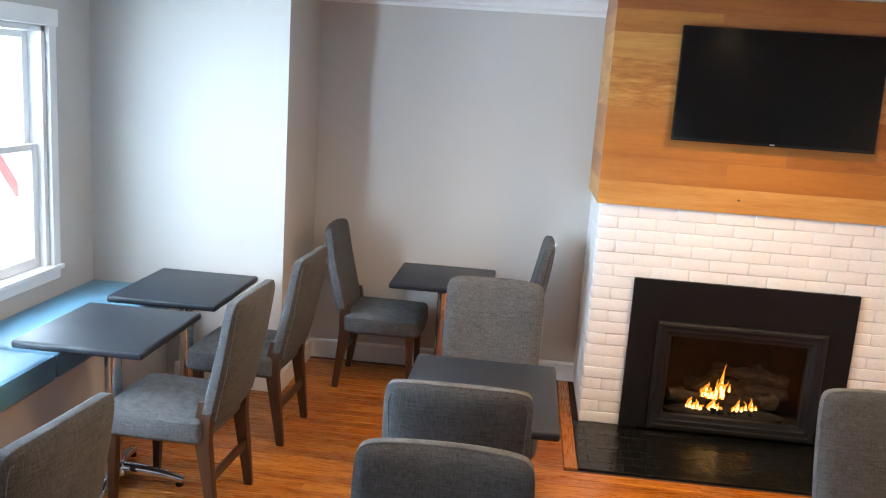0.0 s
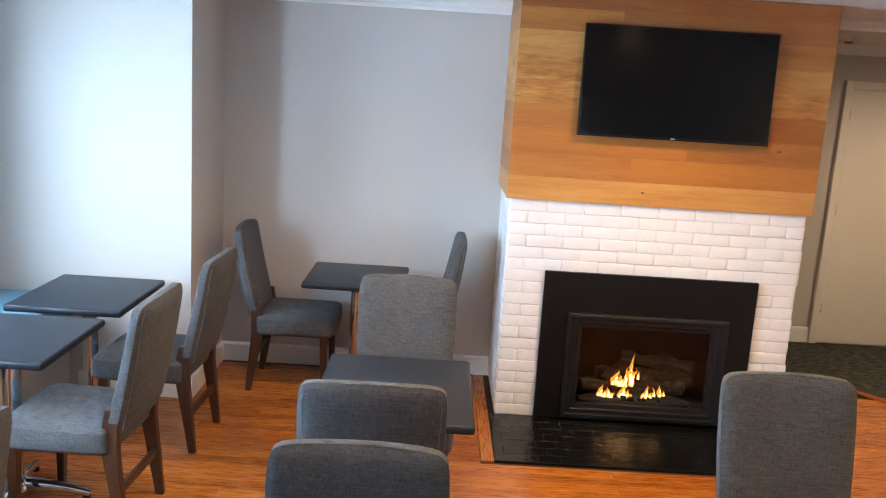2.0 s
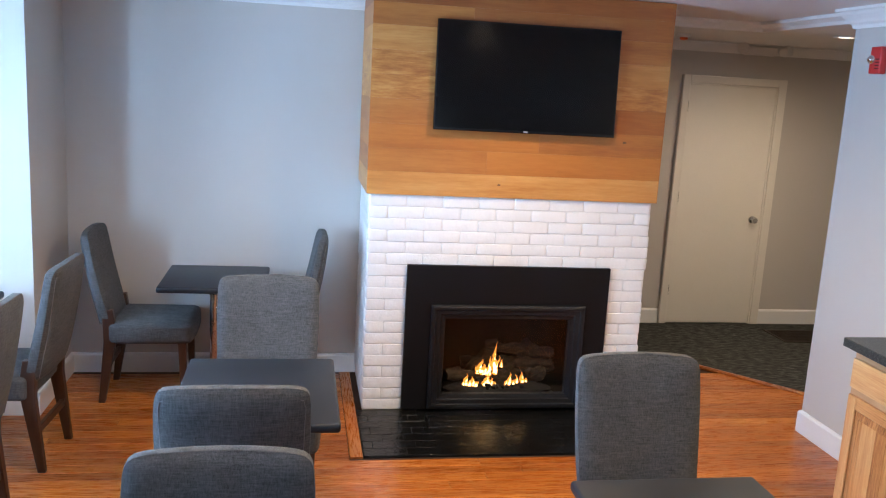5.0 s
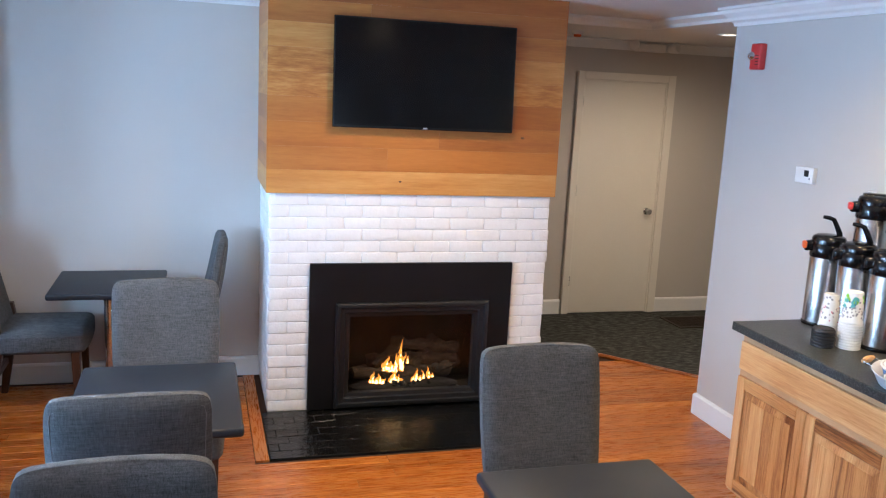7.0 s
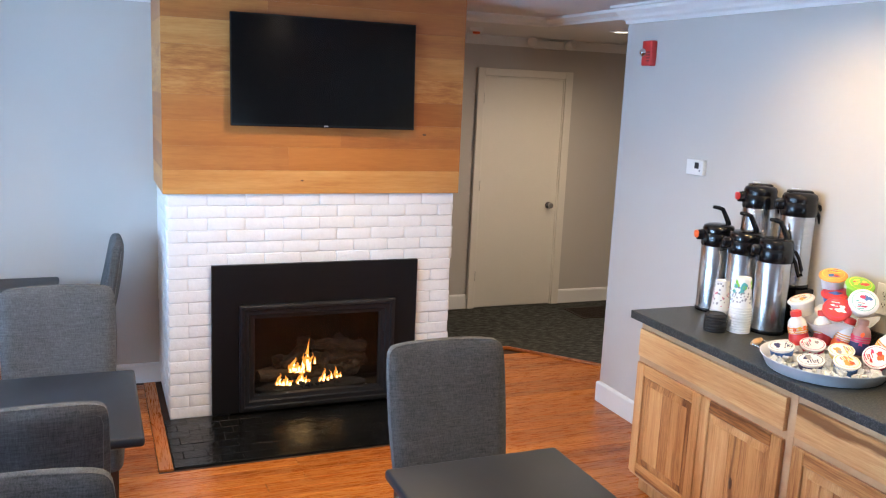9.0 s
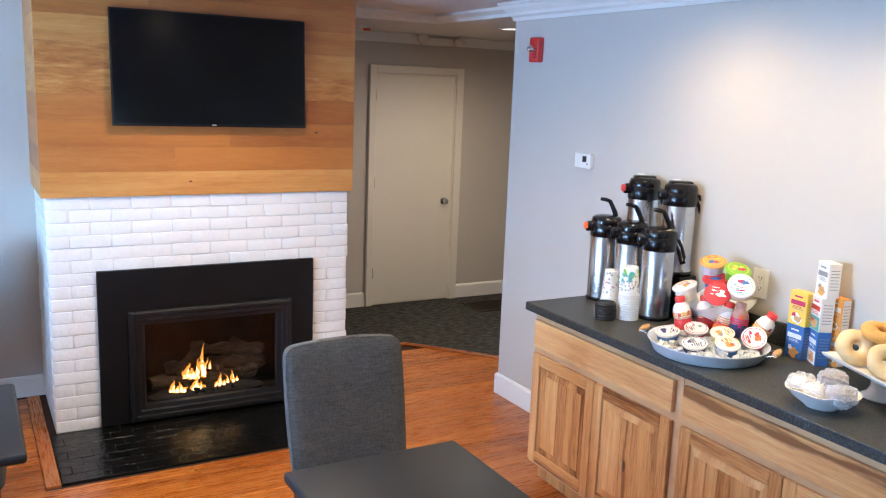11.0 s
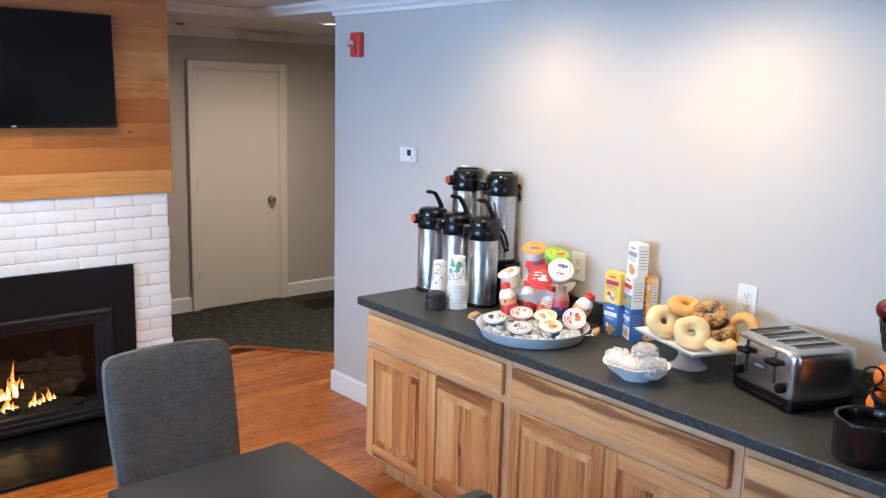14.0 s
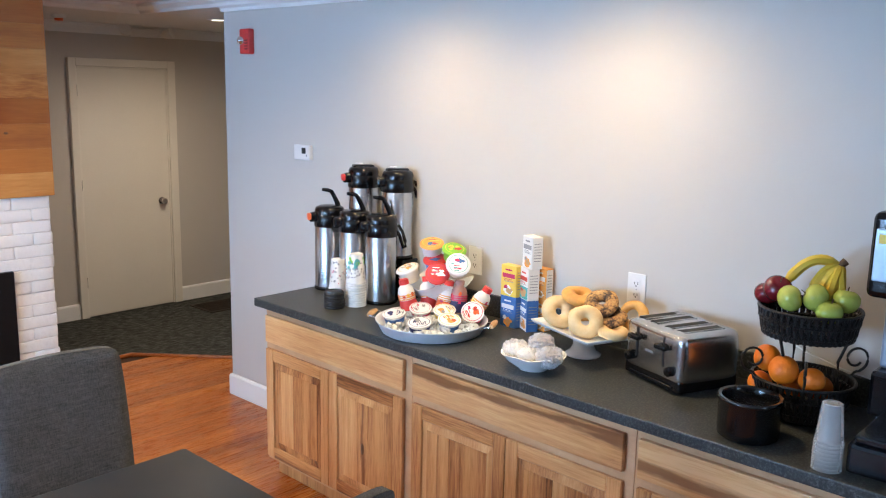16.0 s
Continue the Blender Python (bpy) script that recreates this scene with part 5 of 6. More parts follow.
ZP = ZT + 0.10
build_bagel(pose(2.700, 1.772, ZP + 0.060, 62, 0, -35), "bagel", "plain pale bagel standing on edge", seed=1)
build_bagel(pose(2.665, 1.627, ZP + 0.056, 62, 0, -55), "bagel", "plain pale bagel leaning on the others", seed=2)
build_bagel(pose(2.772, 1.732, ZP + 0.118, 14, -10, 0), "bagel_gold", "golden toasted bagel on top of the heap", seed=3)
build_bagel(pose(2.765, 1.622, ZP + 0.112, 30, -14, -40), "bagel_dark", "seeded dark bagel on the heap", seed=4)
build_bagel(pose(2.775, 1.587, ZP + 0.062, 20, -8, -40), "bagel_dark", "seeded dark bagel in the heap", seed=5)
build_bagel(pose(2.777, 1.712, ZP + 0.052, 4, 4, 0), "bagel_gold", "golden bagel at the bottom of the heap", seed=6)
build_bagel(pose(2.719, 1.542, ZP + 0.024, 6, 0, 0), "bagel", "plain bagel lying on the plate", 0.036, 0.024, 7)
build_bagel(pose(2.824, 1.517, ZP + 0.072, 70, 0, -80), "bagel_gold", "golden bagel standing at the back", 0.042, 0.019, 8)

# bowl of wrapped rolls
mb = thing("oval_bowl", "white ceramic bowl holding plastic-wrapped muffins", "bowl", pose(2.464, 1.712, ZT, 0, 0, -60))
bm = lathe([(0, 0.002), (0.042, 0.0), (0.046, 0.006), (0.080, 0.034), (0.098, 0.058), (0.100, 0.060), (0.096, 0.061), (0.074, 0.036), (0.038, 0.012), (0, 0.011)], 40)
for v in bm.verts:
    v.co.x *= 1.20
    v.co.z += 0.05 * v.co.z * sin(5 * math.atan2(v.co.y, v.co.x))
part("bowl", bm, "ceramic", mb, smooth=True)
for (x, y, z, r, mat, lab) in ((2.448, 1.785, 0.972, 0.044, "muffin_pale", "pale roll in crinkled clear wrap"), (2.429, 1.715, 0.968, 0.038, "muffin_pale", "pale roll in crinkled clear wrap"),
                               (2.497, 1.705, 1.000, 0.046, "muffin", "dark muffin in crinkled clear wrap"), (2.456, 1.638, 0.975, 0.044, "muffin", "dark muffin in crinkled clear wrap")):
    bm = bmesh.new()
    bmesh.ops.create_icosphere(bm, subdivisions=3, radius=r * 0.86)
    for v in bm.verts:
        v.co.z *= 0.78
    wobble(bm, 0.012, 34, x * 9)
    mu = tagged(part("wrapped_muffin", bm, mat, m=pose(x, y, z), smooth=True), lab, "muffin", "wrapped muffins")
    bm = bmesh.new()
    bmesh.ops.create_icosphere(bm, subdivisions=4, radius=r)
    for v in bm.verts:
        v.co.z *= 0.86
        n = noise.noise(v.co * 75 + Vector((x * 40, y * 30, 0)))
        v.co *= 1.0 + 0.30 * abs(n) + 0.35 * max(0, (v.co.normalized().dot(Vector((0.5, -0.6, 0.62))) - 0.88)) * 4
    w = part("plastic_wrap", bm, "wrap", mu, "crinkled clear plastic wrap")
    w.visible_shadow = False


# four-slot toaster
def build_toaster(m):
    t = thing("toaster", "four-slot brushed stainless steel toaster with black base", "toaster", m)
    w, d = 0.150, 0.132
    part("shell", soft_block(-w, w, -d, d, 0.026, 0.205, 4, 0.026, 4), "steel", t, smooth=True)
    part("base", box(-w + 0.004, w - 0.004, -d + 0.004, d - 0.004, 0.004, 0.050, 0.008, 2), "black_plastic", t)
    for sx in (-1, 1):
        for sy in (-1, 1):
            part("foot", lathe([(0, 0), (0.012, 0), (0.012, 0.01), (0, 0.01)], 12), "black_plastic", t, m=pose(sx * 0.12, sy * 0.10, 0))
    for x in (-0.108, -0.046, 0.030, 0.092):
        part("slot", box(x - 0.016, x + 0.016, -0.085, 0.085, 0.2035, 0.2068, 0.001, 1), "dark_slot", t, "dark bread slot")
        bm = box(x - 0.020, x - 0.016, -0.09, 0.09, 0.2035, 0.2085, 0.001, 1)
        box(x + 0.016, x + 0.020, -0.09, 0.09, 0.2035, 0.2085, 0.001, 1, bm)
        part("slot_rim", bm, "steel", t)
    for x in (-0.078, 0.062):
        part("lever_track", box(x - 0.0025, x + 0.0025, -d - 0.0035, -d + 0.002, 0.080, 0.185), "dark_slot", t)
        part("lever", box(x - 0.028, x + 0.028, -d - 0.026, -d - 0.003, 0.142, 0.160, 0.006, 2), "black_plastic", t, smooth=True)
        part("dial", shifted(lathe([(0, 0), (0.017, 0), (0.016, 0.016), (0.012, 0.018), (0, 0.018)], 20), pose(x + 0.04 if x > 0 else x - 0.03, -d - 0.002, 0.075, 90, 0, 0)), "black_plastic", t, smooth=True)
    part("badge", box(-0.03, 0.012, -d - 0.0045, -d - 0.002, 0.112, 0.120), "silver_trim", t)
    part("crumb_tray", box(-0.11, 0.11, -d - 0.002, -d + 0.008, 0.010, 0.024, 0.003, 1), "black_plastic", t)
    return t


build_toaster(pose(2.752, 1.282, ZT, 0, 0, -111.5))

# black crock
crock = thing("crock", "glossy black round crock filled with dark liquid", "crock", pose(2.426, 0.893, ZT) @ Matrix.Diagonal((0.95, 0.95, 0.94, 1)))
part("pot", lathe([(0, 0), (0.084, 0), (0.092, 0.006), (0.094, 0.03), (0.094, 0.112), (0.098, 0.118), (0.099, 0.128), (0.095, 0.133), (0.086, 0.131), (0.082, 0.122), (0.080, 0.03), (0, 0.026)], 48), "crock_glaze", crock, smooth=True)
part("contents", lathe([(0, 0.098), (0.05, 0.098), (0.0816, 0.098)], 40), "black_plastic", crock, "dark glossy liquid", smooth=True)

# two-tier wrought-iron fruit basket
def build_basket():
    b = thing("fruit_basket", "two-tier black wrought-iron fruit basket", "fruit basket", pose(2.716, 0.846, ZT))
    def tier(z0, z1, r0, r1, name):
        bm = lathe([(0, z0), (r0, z0), (r0, z0 + 0.003), (0, z0 + 0.004)], 48)
        tr = part(name, bm, "black_iron", b, "pierced black iron tray")
        for nm, r, z in (("top_ring", r1, z1), ("bottom_ring", r0, z0 + 0.004)):
            part(nm, tube([(r * cos(tau * k / 48), r * sin(tau * k / 48), z) for k in range(48)], 0.0048, 6, closed=True), "black_iron", tr)
        bm = bmesh.new()
        n = 46
        for k in range(n):
            a = tau * k / n
            for s in (-1, 1):
                pts = []
                for q in range(7):
                    u = q / 6
                    aa = a + s * (0.075 * sin(u * pi) + 0.03 * u)
                    r = r0 + (r1 - r0) * u
                    pts.append((r * cos(aa), r * sin(aa), z0 + (z1 - z0) * u))
                tube(pts, 0.0052, 5, bm)
            for u, s in ((0.3, 0.010), (0.7, 0.011)):
                r = r0 + (r1 - r0) * u
                c = Vector((r * cos(a + 0.07), r * sin(a + 0.07), z0 + (z1 - z0) * u))
                tn, up = Vector((-sin(a), cos(a), 0)), Vector((0, 0, 1))
                tube([c + s * (cos(tau * q / 7) * tn + sin(tau * q / 7) * up) for q in range(7)], 0.0050, 4, bm, closed=True)
        part("scrollwork", bm, "black_iron", tr, "leafy pierced scrollwork")
        return tr
    tier(0.010, 0.125, 0.118, 0.152, "lower_tray")
    tier(0.262, 0.350, 0.132, 0.150, "upper_tray")
    for k in range(3):
        a = radians(40 + 120 * k)
        part("post", tube([(0.125 * cos(a), 0.125 * sin(a), 0.01), (0.10 * cos(a), 0.10 * sin(a), 0.12), (0.095 * cos(a), 0.095 * sin(a), 0.19), (0.12 * cos(a), 0.12 * sin(a), 0.264)], 0.005, 6), "black_iron", b)
    for deg in (135, -45, 200, 20):
        a = radians(deg)
        pts = []
        for q in range(22):
            u = q / 21
            th = -pi / 2 + u * tau * 1.15
            rad = 0.044 * (1 - 0.55 * u)
            r = 0.165 + rad * cos(th)
            pts.append((r * cos(a), r * sin(a), 0.185 + rad * sin(th)))
        part("scroll", tube([(0.15 * cos(a), 0.15 * sin(a), 0.124)] + pts, 0.0040, 6), "black_iron", b)
    for k in range(4):
        a = radians(45 + 90 * k)
        part("foot", lathe([(0, 0), (0.008, 0), (0.006, 0.012), (0, 0.012)], 10), "black_iron", b, m=pose(0.1 * cos(a), 0.1 * sin(a), 0))
    return b


build_basket()


def build_fruit(kind, x, y, z, r, mat, label, category, tilt=(0, 0, 0), seed=0.0):
    prof = []
    n = 14
    for k in range(n + 1):
        t = pi * k / n
        rr_, zz = sin(t), -cos(t)
        if kind == "apple":
            rr_ *= 1.0 + 0.08 * zz
            zz = zz * 0.90 - 0.16 * math.exp(-(rr_ * 3.2) ** 2) * (1 if zz > 0 else -0.5)
        prof.append((r * rr_ if 0 < k < n else 0, r * zz))
    ob = tagged(part(kind, wobble(lathe(prof, 28), 0.0022, 20, seed), mat, smooth=True, m=pose(x, y, z, *tilt)), label, category, "fruit in the basket")
    if kind == "apple":
        part("stem", tube([(0, 0, r * 0.68), (0.002, 0, r * 0.9), (0.006, 0, r * 1.12)], 0.0018, 6), "stem", ob)
    return ob


build_fruit("apple", 2.655, 0.928, 1.318, 0.0436, "apple_red", "shiny dark red apple", "apple", (20, -30, 0), 1)
build_fruit("apple", 2.691, 0.976, 1.288, 0.0392, "apple_red", "dark red apple low in the basket", "apple", (10, 10, 0), 2)
build_fruit("apple", 2.626, 0.879, 1.302, 0.0414, "apple_green", "shiny green apple lying sideways", "apple", (70, -20, 20), 3)
build_fruit("apple", 2.653, 0.811, 1.312, 0.0414, "apple_green", "green apple with its base turned outward", "apple", (-60, -50, 0), 4)
build_fruit("apple", 2.707, 0.741, 1.302, 0.0414, "apple_green", "bright green apple on top", "apple", (0, 15, 0), 5)
build_fruit("apple", 2.643, 0.766, 1.275, 0.0392, "apple_green", "green apple behind the rim", "apple", (10, 0, 0), 6)
build_fruit("apple", 2.753, 0.826, 1.275, 0.0403, "apple_green", "green apple behind the others", "apple", (0, 0, 0), 7)
build_fruit("orange", 2.665, 0.944, 1.090, 0.042, "orange", "ripe orange at the basket's side", "orange", (0, 0, 0), 8)
build_fruit("orange", 2.626, 0.876, 1.074, 0.045, "orange", "large ripe orange on top", "orange", (30, 0, 0), 9)
build_fruit("orange", 2.643, 0.796, 1.055, 0.040, "orange", "ripe orange behind the rim", "orange", (0, 40, 0), 10)
build_fruit("orange", 2.709, 0.881, 0.990, 0.042, "orange", "ripe orange low in the basket", "orange", (0, 0, 0), 11)
build_fruit("orange", 2.758, 0.806, 1.000, 0.040, "orange", "ripe orange at the back", "orange", (0, 0, 0), 12)
build_fruit("orange", 2.666, 0.961, 1.002, 0.038, "orange", "ripe orange low in the basket", "orange", (0, 0, 0), 13)

bananas = thing("banana_bunch", "bunch of ripe yellow bananas lying on the apples", "bananas", pose(2.738, 0.776, 1.405))
for (ex, ey, ez, bow, r) in ((-0.055, 0.150, -0.085, 0.050, 0.0165), (-0.030, 0.075, -0.100, 0.026, 0.016), (-0.040, 0.045, -0.110, 0.020, 0.016), (-0.045, 0.012, -0.105, 0.016, 0.016), (-0.02, -0.015, -0.100, 0.014, 0.0155)):
    e, pts, rad = Vector((ex, ey, ez)), [], []
    for q in range(13):
        u = q / 12
        p = e * u + Vector((0, 0, 1)) * bow * sin(pi * u) + Vector((-0.25, 0, 0)) * bow * sin(pi * u)
        pts.append(p)
        rad.append(r * min(1.0, 0.32 + 3.4 * u, 0.22 + 5.0 * (1 - u)) if u < 0.999 else 0.003)
    part("banana", tube(pts, rad, 7), "banana", bananas, smooth=True)
part("stem", tube([(0.010, -0.010, 0.012), (0, 0, 0.0), (-0.004, 0.008, -0.004)], [0.013, 0.012, 0.010], 8), "stem", bananas, "brown banana stem")

# drinks machine at the counter's end
dm = thing("coffee_machine", "black coffee machine with a steel front panel", "coffee machine", pose(2.70, 0.44, ZT))
part("base", box(-0.335, 0.20, -0.20, 0.160, 0.0, 0.085, 0.012, 2), "black_plastic", dm)
part("drip_tray", box(-0.325, -0.06, -0.18, 0.145, 0.085, 0.108, 0.006, 2), "black_plastic", dm)
part("tank", box(-0.07, 0.20, -0.20, 0.192, 0.080, 0.215, 0.012, 2), "black_plastic", dm)
part("column", box(-0.02, 0.20, -0.20, 0.185, 0.216, 0.45, 0.010, 2), "silver_trim", dm, "grey steel column")
part("head", box(-0.17, 0.20, -0.20, 0.205, 0.45, 0.69, 0.020, 3), "black_plastic", dm)
part("display", box(-0.176, -0.169, -0.15, 0.190, 0.50, 0.645, 0.002, 1), "silver_trim", dm, "pale control panel")
part("panel_stripe", box(-0.1775, -0.1755, -0.10, 0.180, 0.605, 0.630), "yellow", dm)
tagged(part("power_cord", tube([(2.932, 0.95, 1.07), (2.925, 0.90, 1.055), (2.920, 0.80, 1.03), (2.915, 0.70, 1.018)], 0.003, 6), "white_plastic"), "thin white power cord along the wall", "cord")

# ---- fixtures ----
def build_outlet(y, z):
    o = thing("wall_outlet", "white duplex power outlet plate on the wall", "outlet", pose(XR, y, z), "power outlets")
    part("plate", box(-0.006, 0, -0.040, 0.040, -0.064, 0.064, 0.003, 2), "white_plastic", o)
    for s in (-1, 1):
        f = part("socket", box(-0.0085, -0.006, -0.017, 0.017, s * 0.022 - 0.015, s * 0.022 + 0.015, 0.001, 1), "white_plastic", o)
        for k in (-1, 1):
            part("slit", box(-0.0090, -0.0084, k * 0.007 - 0.0012, k * 0.007 + 0.0012, s * 0.022 - 0.002, s * 0.022 + 0.008), "dark_slot", f)
        part("earth_hole", box(-0.0090, -0.0084, -0.0025, 0.0025, s * 0.022 - 0.010, s * 0.022 - 0.005), "dark_slot", f)
    part("screw", box(-0.0068, -0.0058, -0.002, 0.002, -0.002, 0.002), "silver_trim", o)
    return o


build_outlet(2.402, 1.150)
build_outlet(1.578, 1.158)

th = thing("thermostat", "white wall thermostat with a small dark display", "thermostat", pose(XR, 3.628, 1.563))
part("case", box(-0.026, 0, -0.066, 0.066, -0.040, 0.040, 0.005, 2), "white_plastic", th)
part("display", box(-0.0275, -0.0255, -0.036, -0.002, -0.006, 0.026, 0.001, 1), "dark_slot", th, "dark display window")
part("button", box(-0.0285, -0.0255, -0.050, -0.040, -0.020, -0.010, 0.002, 1), "grey_print", th)

al = thing("fire_alarm", "red fire alarm strobe on the wall", "fire alarm", pose(XR, 4.118, 2.156))
part("housing", box(-0.042, 0, -0.044, 0.044, -0.070, 0.070, 0.008, 2), "red", al)
part("strobe", shifted(lathe([(0, 0), (0.024, 0), (0.022, 0.012), (0.012, 0.022), (0, 0.025)], 18), pose(-0.042, 0.022, 0.004, 0, -90, 0)), "chrome", al, "clear strobe lens", smooth=True)
for k in range(4):
    part("slit", box(-0.0435, -0.0415, -0.036, -0.006, -0.045 + 0.016 * k, -0.040 + 0.016 * k), "dark_slot", al)

em = thing("emergency_light", "white twin-head emergency light high on the hall wall", "emergency light", pose(3.67, YH, 2.312))
part("housing", box(-0.135, 0.135, -0.085, 0, -0.022, 0.045, 0.010, 2), "white_plastic", em)
for s in (-1, 1):
    hd = part("lamp_head", shifted(lathe([(0, 0), (0.026, 0.002), (0.036, 0.03), (0.040, 0.055), (0.036, 0.060), (0, 0.056)], 22), pose(s * 0.165, -0.085, 0.004, 75, 0, s * 30) @ Matrix.Diagonal((1.15, 1.15, 1.3, 1))), "white_plastic", em, "round white lamp head", smooth=True)

def build_downlight(x, y, z, label):
    d = thing("downlight", label, "downlight", pose(x, y, z), "recessed downlights")
    part("trim_ring", lathe([(0.058, 0.0), (0.080, 0.0), (0.082, -0.004), (0.070, -0.008), (0.058, -0.006)], 32), "white_paint", d, smooth=True)
    lens = part("lens", lathe([(0, -0.002), (0.058, -0.002)], 28), "lamp", d, "glowing lens")
    lens.visible_shadow = False
    return d


build_downlight(3.585, 5.405, ZH - 0.001, "lit round recessed downlight in the hall ceiling")
# fittings for the unseen beams; the four away from the counter are made up
for lx, ly in LIGHTS:
    build_downlight(lx, ly, ZC - 0.001, "unseen round downlight put in the ceiling to light the room")

sd = thing("smoke_detector", "small white ceiling detector with a red base", "smoke detector", pose(2.72, 6.05, ZH))
part("body", lathe([(0, -0.001), (0.050, -0.001), (0.050, -0.012), (0.042, -0.026), (0, -0.030)], 24), "white_plastic", sd, smooth=True)
part("lens", lathe([(0, -0.030), (0.030, -0.028), (0.026, -0.044), (0, -0.048)], 20), "orange_plastic", sd, smooth=True)

vent = thing("floor_register", "dark metal floor register set in the carpet", "floor vent", pose(4.16, 6.305, 0.004))
bm = bmesh.new()
for x0, x1, y0, y1 in ((-0.25, 0.25, -0.17, -0.15), (-0.25, 0.25, 0.15, 0.17), (-0.25, -0.23, -0.15, 0.15), (0.23, 0.25, -0.15, 0.15)):
    box(x0, x1, y0, y1, 0.0, 0.008, 0.002, 1, bm)
part("frame", bm, "grille", vent)
part("pan", box(-0.23, 0.23, -0.15, 0.15, 0.0002, 0.002), "dark_slot", vent)
for k in range(14):
    y = -0.14 + 0.0215 * k
    part("slat", box(-0.228, 0.228, y - 0.004, y + 0.004, 0.0022, 0.006), "grille", vent)

# ---- pieces of the setting: bricks, hearth tiles, planks and floorboards ----
def shared_piece(name, me, parent, loc, rot=0.0):
    ob = new(name, me)
    ob.parent = parent
    ob.matrix_basis = pose(loc[0], loc[1], loc[2], 0, 0, rot)
    return ob


def piece_mesh(name, sx, sy, sz, mat, bevel, wob=0.0, seed=0.0):
    bm = box(-sx / 2, sx / 2, -sy / 2, sy / 2, -sz / 2, sz / 2, bevel, 1)
    if wob:
        wobble(bm, wob, 30, seed)
    me = bpy.data.meshes.new(name)
    bm.to_mesh(me)
    bm.free()
    me.materials.append(M[mat])
    return me


rng = random.Random(11)
COURSE = 1.285 / 19
brick_cache = {}


def brick_mesh(length, kind):
    """A thickly painted brick: a wavy front with soft, uneven arrises."""
    key = (round(length, 3), kind)
    if key not in brick_cache:
        us, vs = (-1, -0.95, -0.5, 0, 0.5, 0.95, 1), (-1, -0.82, 0, 0.82, 1)
        nx, nz = len(us) - 1, len(vs) - 1
        bm = bmesh.new()
        w, h, seed = length - 0.0012, COURSE - 0.0012, kind * 7.0 + length * 31
        grid = []
        for v in vs:
            row = []
            for u in us:
                edge = max(abs(u), abs(v)) > 0.99
                n = noise.noise_vector(Vector((u * 2.3 + seed, v * 1.4, seed * 0.3)))
                corner = 0.004 if abs(u) > 0.99 and abs(v) > 0.99 else 0.0
                x = u * (w / 2 - corner) + 0.0010 * n.x
                z = v * (h / 2 - corner * 0.5) + 0.0011 * n.z
                row.append(bm.verts.new((x, (-0.0094 if edge else -0.0106) + 0.0014 * n.y, z)))
            grid.append(row)
        for k in range(nz):
            for i in range(nx):
                bm.faces.new((grid[k][i], grid[k][i + 1], grid[k + 1][i + 1], grid[k + 1][i]))
        rim = [grid[0][i] for i in range(nx + 1)] + [grid[k][nx] for k in range(1, nz + 1)] + [grid[nz][i] for i in range(nx - 1, -1, -1)] + [grid[k][0] for k in range(nz - 1, 0, -1)]
        back = [bm.verts.new((v.co.x * 1.01, 0.011, v.co.z * 1.02)) for v in rim]
        for i in range(len(rim)):
            j = (i + 1) % len(rim)
            bm.faces.new((rim[i], back[i], back[j], rim[j]))
        for f in bm.faces:
            f.smooth = True
        bmesh.ops.recalc_face_normals(bm, faces=bm.faces[:])
        me = bpy.data.meshes.new("brick")
        bm.to_mesh(me)
        bm.free()
        me.materials.append(M["brick_white"])
        brick_cache[key] = me
    return brick_cache[key]


def lay_course(c, a0, a1, put):
    full = (2.046 - 0.368) / 8
    at, first = a0, full / 2 if c % 2 else full
    while at < a1 - 0.02:
        ln = min(first, a1 - at)
        if a1 - at - ln < 0.05:
            ln = a1 - at
        put(at + ln / 2, (c + 0.5) * COURSE, ln)
        at, first = at + ln, full


for c in range(19):
    z0 = c * COURSE
    ends = 2.044 + rng.uniform(-0.006, 0.007)
    spans = [(0.368, 0.607), (1.806, ends)] if z0 + COURSE < 0.90 else [(0.368, ends)]
    for a0, a1 in spans:
        def put(x, z, ln):
            shared_piece("brick", brick_mesh(ln, rng.randrange(6)), masonry, (x - FX, 4.7765 - FY + rng.uniform(-0.002, 0.002), z))
        lay_course(c if a0 < 1 else c + 1, a0, a1, put)
    def put_side(y, z, ln):
        shared_piece("brick", brick_mesh(ln, rng.randrange(3)), masonry, (0.3735 - FX + rng.uniform(-0.002, 0.002), y - FY, z), -90)
    lay_course(c + 1, 4.787, 5.448, put_side)

# hickory planks on the chimney breast: (bottom, top, joints)
ROWS = [(1.287, 1.418, (), "L"), (1.418, 1.549, (1.02,), "MO"), (1.549, 1.684, (1.32,), "OM"), (1.684, 1.820, (1.55,), "MO"), (1.820, 1.950, (1.24,), "FF"),
        (1.950, 2.080, (1.20,), "FL"), (2.080, 2.212, (1.3,), "LM"), (2.212, 2.330, (0.9,), "MD"), (2.330, 2.432, (), "D")]
TONE = {"L": "plank_light", "M": "plank", "D": "plank_dark", "O": "plank_warm", "F": "plank_figured"}
for z0, z1, joints, tones in ROWS:
    xs = [0.346, *joints, 2.066]
    for a, b, tn in zip(xs, xs[1:], tones):
        me = piece_mesh("plank", b - a - 0.0003, 0.018, z1 - z0 - 0.0003, TONE[tn], 0.0005)
        shared_piece("plank", me, cladding, ((a + b) / 2 - FX, 4.756 - FY, (z0 + z1) / 2))
    me = piece_mesh("plank", 0.683, 0.015, z1 - z0 - 0.0003, TONE[tones[0]], 0.0005)
    shared_piece("plank", me, cladding, (0.3535 - FX, 5.107 - FY, (z0 + z1) / 2), 90)

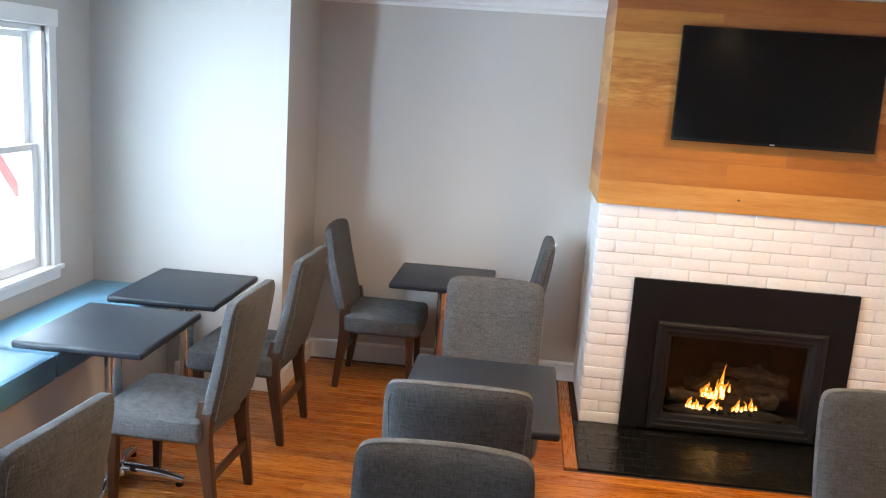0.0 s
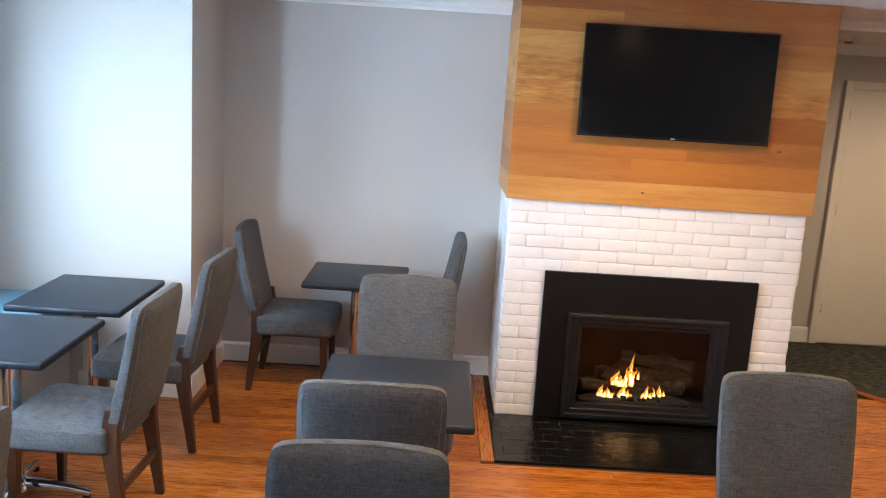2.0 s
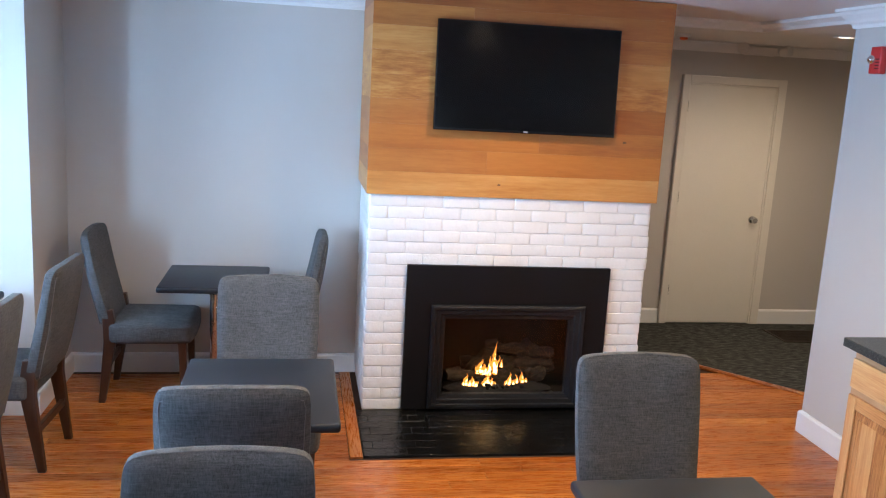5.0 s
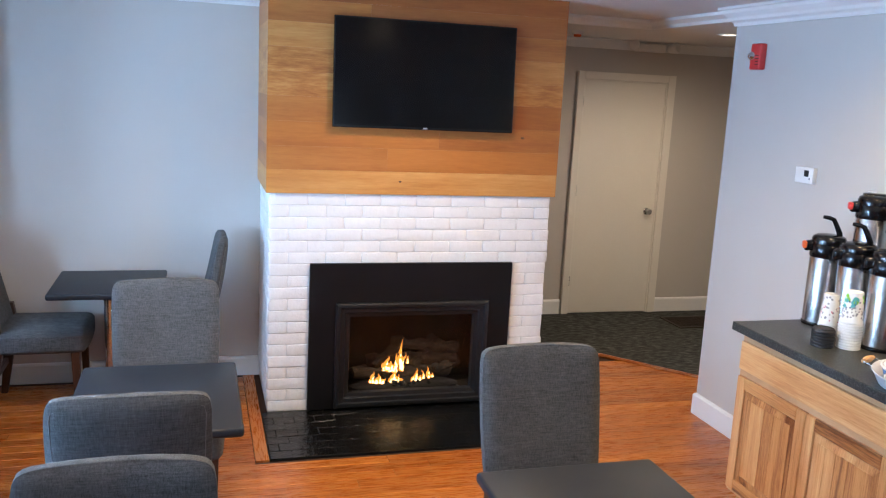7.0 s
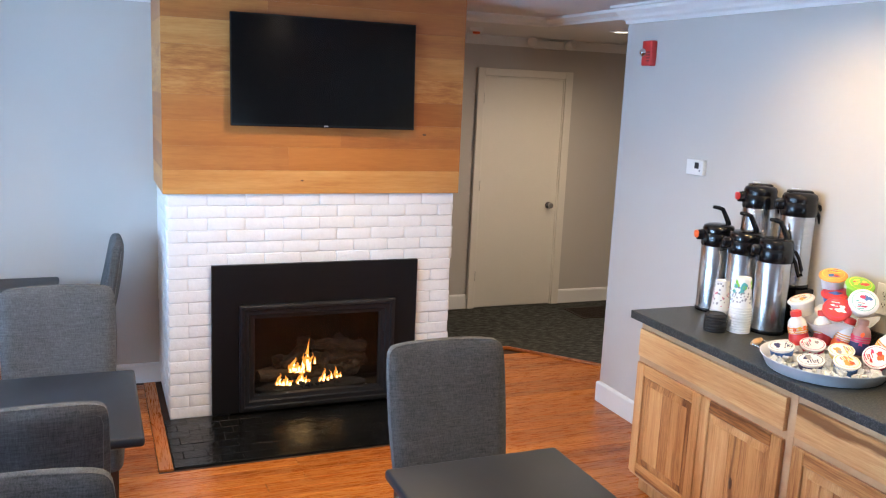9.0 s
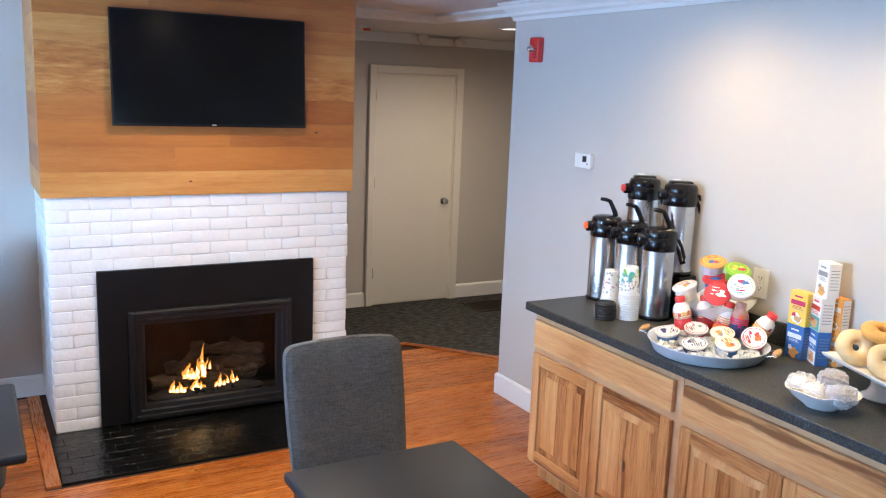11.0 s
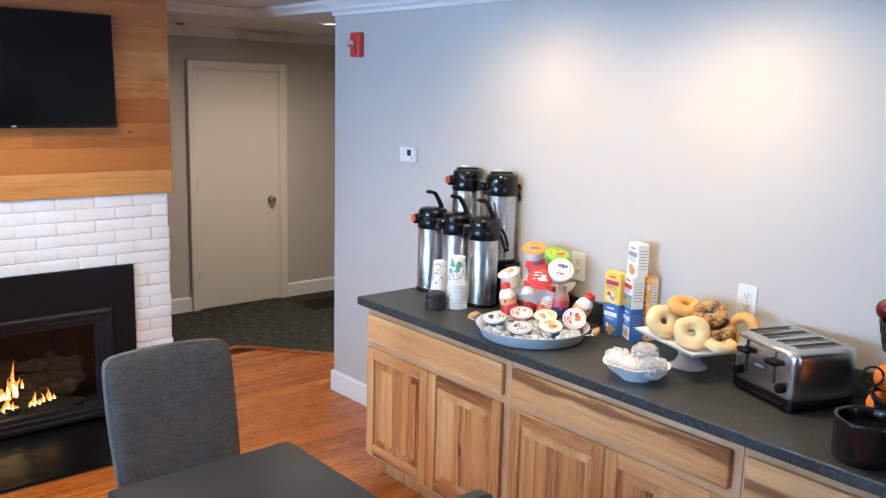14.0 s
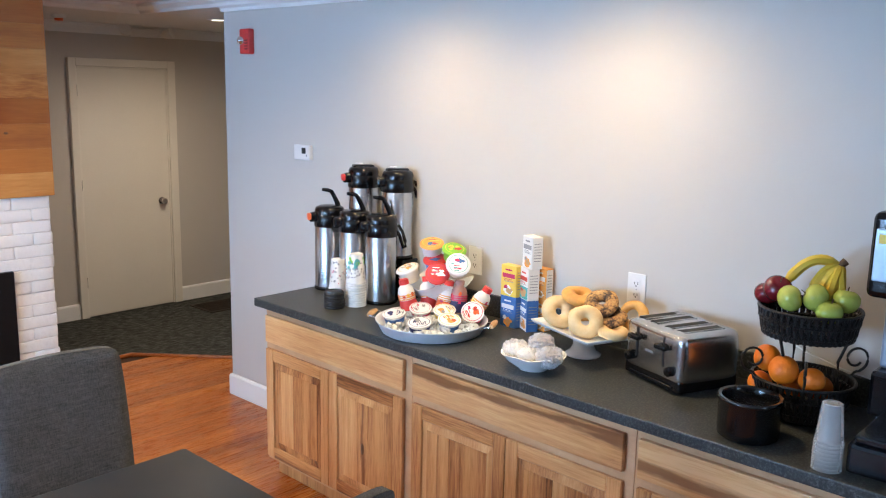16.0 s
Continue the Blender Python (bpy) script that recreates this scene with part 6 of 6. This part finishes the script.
for kx, kz, kr in ((1.83, 1.635, 0.008), (1.10, 1.362, 0.006)):
    bm = lathe([(0, 0.0012), (kr * 0.6, 0.001), (kr, 0.0)], 12)
    shifted(bm, pose(kx - FX, 4.7468 - FY, kz, 90, 0, 0) @ Matrix.Diagonal((1.5, 0.8, 1, 1)))
    part("knot", bm, "knot", cladding, "small dark knot")

# flush hearth of black-painted bricks
hearth = tagged(part("hearth", box(0.335, 2.075, 4.125, 4.765, -0.011, 0.002), "hearth_joint"), "flush hearth of glossy black-painted bricks", "hearth")
tiles = [piece_mesh("brick", 0.1150, 0.0885, 0.02, "hearth", 0.0009, 0.0016, 3.0 + k) for k in range(3)]
for r in range(7):
    for k in range(-1, 17):
        x = 0.335 + 0.058 + 0.116 * k + (0.058 if r % 2 else 0)
        lo, hi = max(0.337, x - 0.058), min(2.073, x + 0.058)
        if hi - lo < 0.03:
            continue
        me = tiles[rng.randrange(3)] if hi - lo > 0.11 else piece_mesh("brick", hi - lo - 0.003, 0.0875, 0.02, "hearth", 0.0025, 0.003, 5.0)
        shared_piece("brick", me, hearth, ((lo + hi) / 2, 4.17 + 0.0905 * r, -0.0062 + rng.uniform(-0.0008, 0.0008)), rng.uniform(-0.5, 0.5))

# floorboards run along the chimney wall; one border board lies beside the hearth
board_cache = {}


def board(x0, x1, y, w, parent):
    key = (round(x1 - x0, 2), round(w, 3))
    if key not in board_cache:
        board_cache[key] = piece_mesh("floorboard", key[0] - 0.001, w - 0.0014, 0.014, "floor", 0.0012)
    return shared_piece("floorboard", board_cache[key], parent, ((x0 + x1) / 2, y, -0.007))


W = 0.0825
for r in range(97):
    y = YN + W * (r + 0.5)
    if y + W / 2 > 5.53:
        break
    runs = [(-2.57, 2.943)] if y < 4.12 else ([(-2.57, 0.262), (2.078, 3.6)] if y < 5.45 else [(2.0, 3.3)])
    for a, b in runs:
        if y > 4.37 and b > 3.0:
            b = 3.36 - (y - 4.99) * 0.86
        cuts = [a]
        while cuts[-1] < b - 0.05:
            step = round(rng.uniform(1.2, 2.6), 1)
            cuts.append(b if b - cuts[-1] - step < 0.5 else cuts[-1] + step)
        for p, q in zip(cuts, cuts[1:]):
            board(p, q, y, W, floor)
me = piece_mesh("floorboard", 1.328, 0.068, 0.014, "floor", 0.0012)
shared_piece("floorboard", me, floor, (0.298, 4.787, -0.0065), 90)
